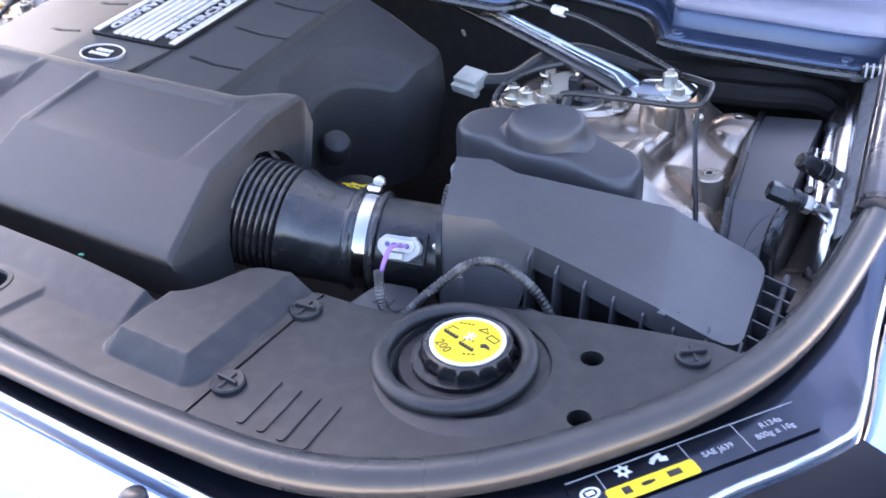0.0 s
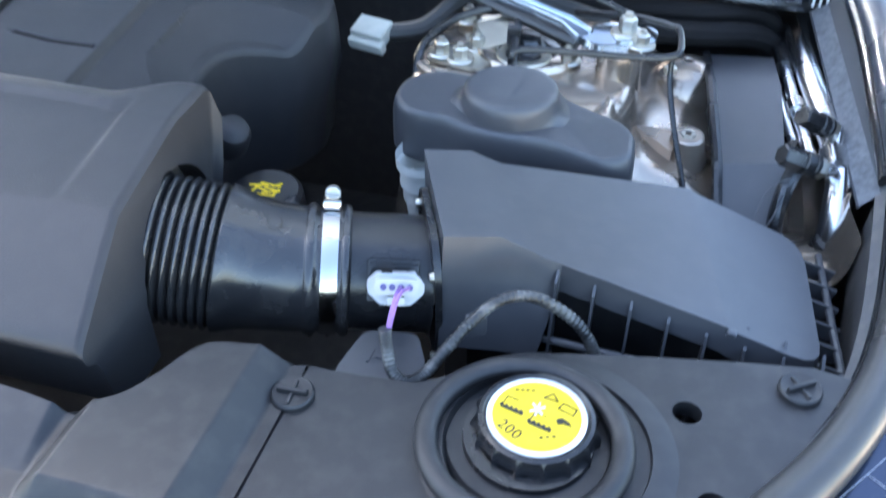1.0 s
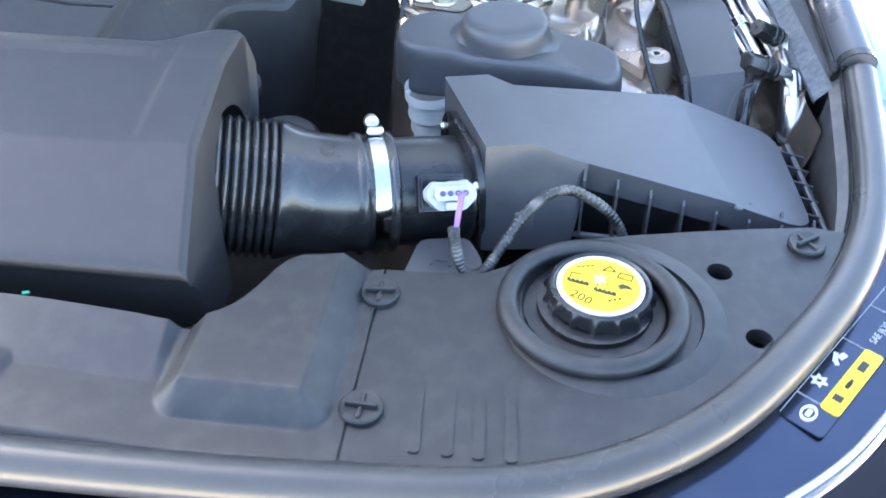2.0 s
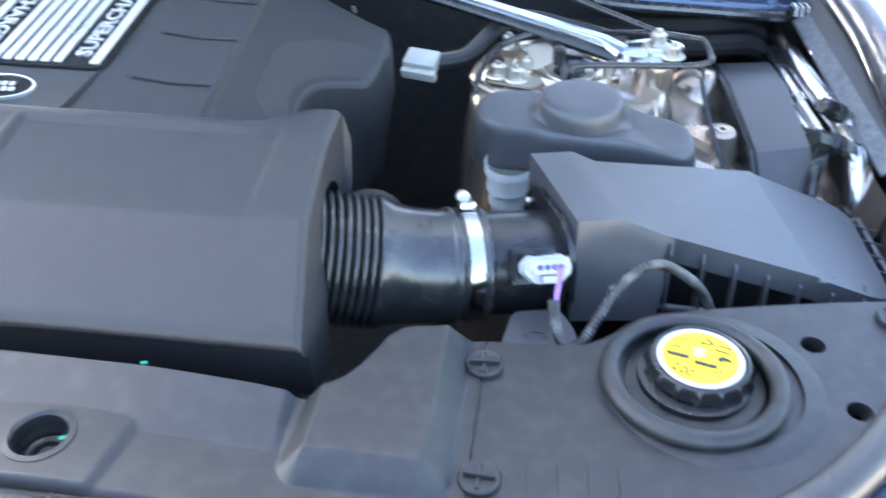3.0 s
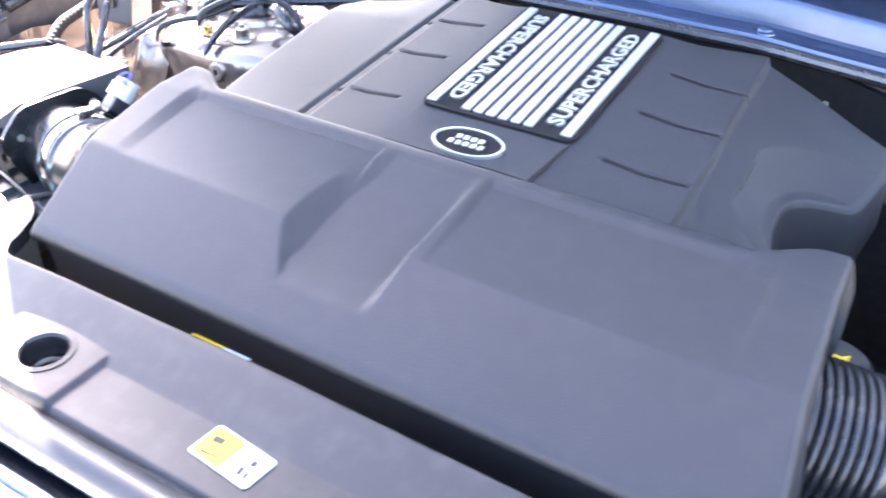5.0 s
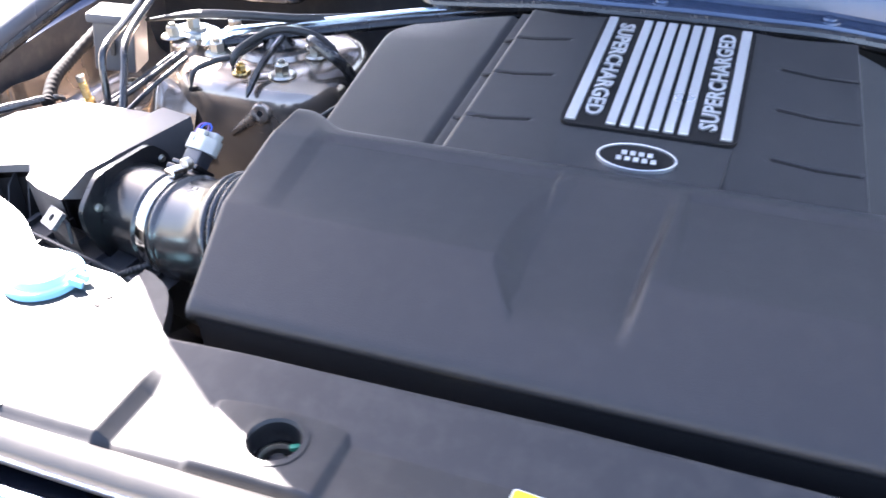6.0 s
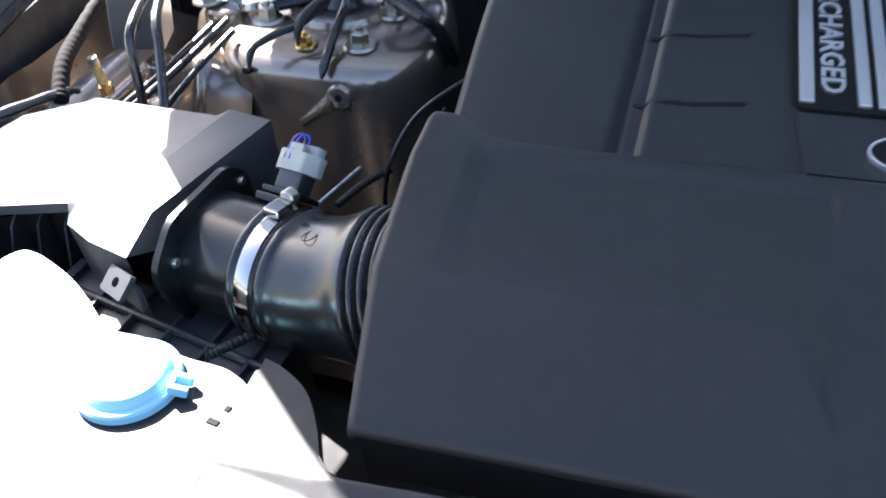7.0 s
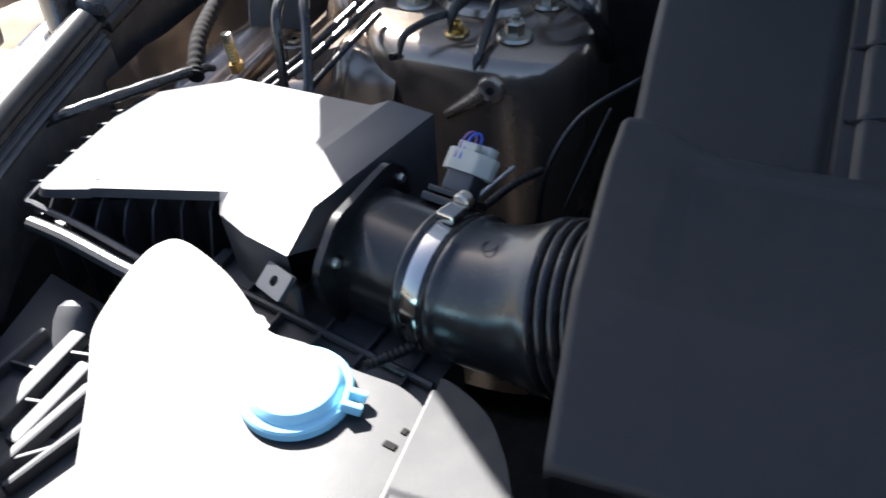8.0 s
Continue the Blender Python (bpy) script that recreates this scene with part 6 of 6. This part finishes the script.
# ---- labels ----
def service_label():
    t = thing("service_label", (0.757, 0.236, 0.975), "dark printed air-conditioning label with yellow block", "label")
    turn = 53.0
    m = pose(0.7615, 0.2345, 0.9826, 0, 0, turn) @ pose(0, 0, 0, 0, -0.9, 0)
    b = plate(rounded([(-0.094, -0.016), (0.093, -0.016), (0.093, 0.013), (-0.094, 0.013)], 0.004), -0.0006, 0.0004)
    b.transform(m)
    part("label_sheet", b, FLANGE, t)

    def block(x, y, w, h, mat, name, turn=0.0):
        bb = box((w, h, 0.0005), (x, y, 0.0007), (0, 0, turn), 0)
        bb.transform(m)
        part(name, bb, mat, t)
    bb = plate(rounded([(-0.072, -0.0158), (-0.005, -0.0158), (-0.005, -0.0032), (-0.072, -0.0032)], 0.003), 0.0004, 0.001)
    bb.transform(m)
    part("yellow_block", bb, YELLOW, t)
    for x, w, h in ((-0.058, 0.006, 0.006), (-0.042, 0.010, 0.002), (-0.043, 0.006, 0.003), (-0.022, 0.010, 0.005)):
        bb = box((w, h, 0.0003), (x, -0.009, 0.0012), round_=0)
        bb.transform(m)
        part("block_mark", bb, INK, t)
    for x in (-0.070, -0.006, 0.037):
        block(x, -0.0015, 0.0004, 0.028, DIM, "divider")
    block(-0.001, 0.0125, 0.182, 0.0004, DIM, "border")
    words("SAE J639", 0.0068, m @ pose(0.0155, -0.004, 0.0007), DIM, t, depth=0.0001, label="white lettering SAE J639")
    words("R134a", 0.0070, m @ pose(0.063, 0.0022, 0.0007), DIM, t, depth=0.0001, label="white lettering R134a")
    words("800g ± 10g", 0.0070, m @ pose(0.061, -0.0058, 0.0007), DIM, t, depth=0.0001, label="white lettering 800g ± 10g")
    ring = lathe([(0.0040, 0.0003), (0.0055, 0.0003), (0.0055, 0.0008), (0.0040, 0.0008)], 28, m @ pose(-0.081, -0.001, 0) @ Matrix.Diagonal((1.3, 0.9, 1, 1)), close=True)
    part("round_mark", ring, PRINT, t)
    block(-0.081, -0.001, 0.006, 0.003, PRINT, "round_mark_bar")
    star = [(0.0062 * (1 if k % 2 else 0.55) * math.cos(k * math.pi / 6), 0.0062 * (1 if k % 2 else 0.55) * math.sin(k * math.pi / 6)) for k in range(12)]
    b = plate(star, 0.0002, 0.0009, [circle(0, 0, 0.0018, 10)])
    b.transform(m @ pose(-0.052, 0.0065, 0))
    part("star_mark", b, PRINT, t)
    for x, y, w, h, a in ((-0.026, 0.008, 0.009, 0.003, 20), (-0.022, 0.005, 0.006, 0.004, -15), (-0.030, 0.0055, 0.004, 0.003, 40)):
        block(x, y, w, h, PRINT, "can_mark", a)


service_label()


def warning_sticker():
    t = thing("warning_sticker", (0.008, 0.107, 1.0), "yellow and white warning sticker on the slam panel", "sticker")
    m = pose(0.008, 0.1105, 1.0101, 0, 0, -6) @ Matrix.Diagonal((0.9, 0.88, 1, 1))
    b = plate(rounded([(-0.029, -0.0155), (0.029, -0.0155), (0.029, 0.0155), (-0.029, 0.0155)], 0.003), -0.0005, 0.0004)
    b.transform(m)
    part("white_sheet", b, WHITE, t)
    b = plate(rounded([(-0.028, -0.0145), (0.001, -0.0145), (0.001, 0.0145), (-0.028, 0.0145)], 0.003), 0.0, 0.0007)
    b.transform(m)
    part("yellow_field", b, YELLOW, t)
    for x, y, w, h in ((-0.014, -0.009, 0.016, 0.002), (-0.018, 0.004, 0.010, 0.006), (0.015, -0.006, 0.004, 0.007), (0.021, -0.007, 0.003, 0.006), (0.018, 0.004, 0.005, 0.005)):
        bb = box((w, h, 0.0003), (x, y, 0.0007), (0, 0, 12), 0)
        bb.transform(m)
        part("print_mark", bb, INK, t)
    s = thing("strip_label", (-0.076, 0.1945, 0.997), "narrow yellow and white strip label below the cover", "label")
    part("yellow_strip", box((0.031, 0.004, 0.0012), (-0.0875, 0.189, 1.004), (-40, 0, 0), 0), YELLOW, s)
    part("white_strip", box((0.023, 0.004, 0.0012), (-0.0600, 0.189, 1.004), (-40, 0, 0), 0), WHITE, s)


warning_sticker()


# ---- stones beside the drive ----
def stones():
    spots = [(-2.75, 2.25, 0.32), (-2.55, 2.45, 0.26), (-2.48, 2.02, 0.24), (-2.8, 1.85, 0.33), (-2.42, 1.72, 0.22), (-3.2, 2.1, 0.4), (-3.0, 2.7, 0.38), (-2.6, 2.9, 0.33), (-2.7, 1.45, 0.3), (-3.3, 1.5, 0.4), (-2.3, 2.35, 0.2), (-2.35, 2.75, 0.24)]
    for k, (x, y, r) in enumerate(spots):
        b = bmesh.new()
        bmesh.ops.create_icosphere(b, subdivisions=3, radius=1.0)
        for v in b.verts:
            w = noise.noise(v.co * 1.3 + Vector((k * 7.1, 0, 0))) * 0.45 + noise.noise(v.co * 4 + Vector((0, k * 3.3, 0))) * 0.12
            v.co *= 1 + w
            v.co.z *= 0.42
        b.transform(pose(x, y, r * 0.12, 0, 0, 47 * k) @ Matrix.Diagonal((r, r * 0.8, r, 1)))
        tagged(part("garden_stone", b, STONE, sharp=50), "rough tan garden stone on the ground", "stone", "garden stones")


stones()


# ---- headlamp beside the wing edge ----
def headlamp():
    t = thing("headlamp", (0.80, 0.10, 0.85), "dark headlamp lens at the corner of the wing", "headlamp")
    piece = [p for p in WING if 0.56 < p[0] and p[1] < 0.32]
    part("lens", rim_sheet(piece, [(0.0078, -0.006), (0.010, 0.0), (0.03, 0.000), (0.07, -0.010), (0.11, -0.036), (0.145, -0.085)]), LENS, t, "dark clear lens", sharp=60)
    m = pose(0.905, 0.262, 0.985, 20, 25, 0)
    ring = part("lamp_ring", lathe([(0.018, 0.0), (0.020, 0.006), (0.024, 0.007), (0.026, 0.0)], 36, m, close=True), ALU, t, "bright lamp ring")
    part("lamp_glass", lathe([(0, 0.008), (0.010, 0.007), (0.0185, 0.002)], 32, m), GLASS, ring)


headlamp()


tagged(part("bumper_fastener", lathe([(0, 0.004), (0.006, 0.004), (0.0095, 0.002), (0.010, -0.004)], 24, pose(0.452, 0.017, 0.987)), SMOOTH), "dark push fastener in the bumper edge", "fastener")


# ---- small things ----
bar_thing("bracket_rail", [(-0.735, 0.336, 0.957), (-0.69, 0.326, 0.960), (-0.621, 0.309, 0.960), (-0.58, 0.297, 0.972), (-0.562, 0.288, 0.990)], lambda f: 0.0062, BOX, "pale dusty plastic rail in front of the ribbed air box", "rail")
tagged(part("green_tab", box((0.005, 0.003, 0.002), (0.208, 0.183, 1.011), (0, 0, 15), 0.0006), GREEN), "small green plastic tab below the cover lip", "tab")


def scuttle_clip():
    t = thing("scuttle_clip", (0.762, 0.858, 1.02), "black clip with four pale stripes on the scuttle edge", "clip")
    part("clip_body", box((0.034, 0.014, 0.012), (0.762, 0.853, 1.030), (0, 0, 8), 0.003), SMOOTH, t)
    for k in range(4):
        part("stripe", box((0.0028, 0.0152, 0.0126), (0.751 + 0.0068 * k, 0.8515 + 0.001 * k, 1.0302), (0, 0, 8), 0.001), PRINT, t)


scuttle_clip()
tagged(part("metal_tab", box((0.006, 0.003, 0.010), (0.205, 0.872, 0.994), (20, 0, -20), 0.001), OLIVE), "small pale tab hanging below the scuttle", "tab")
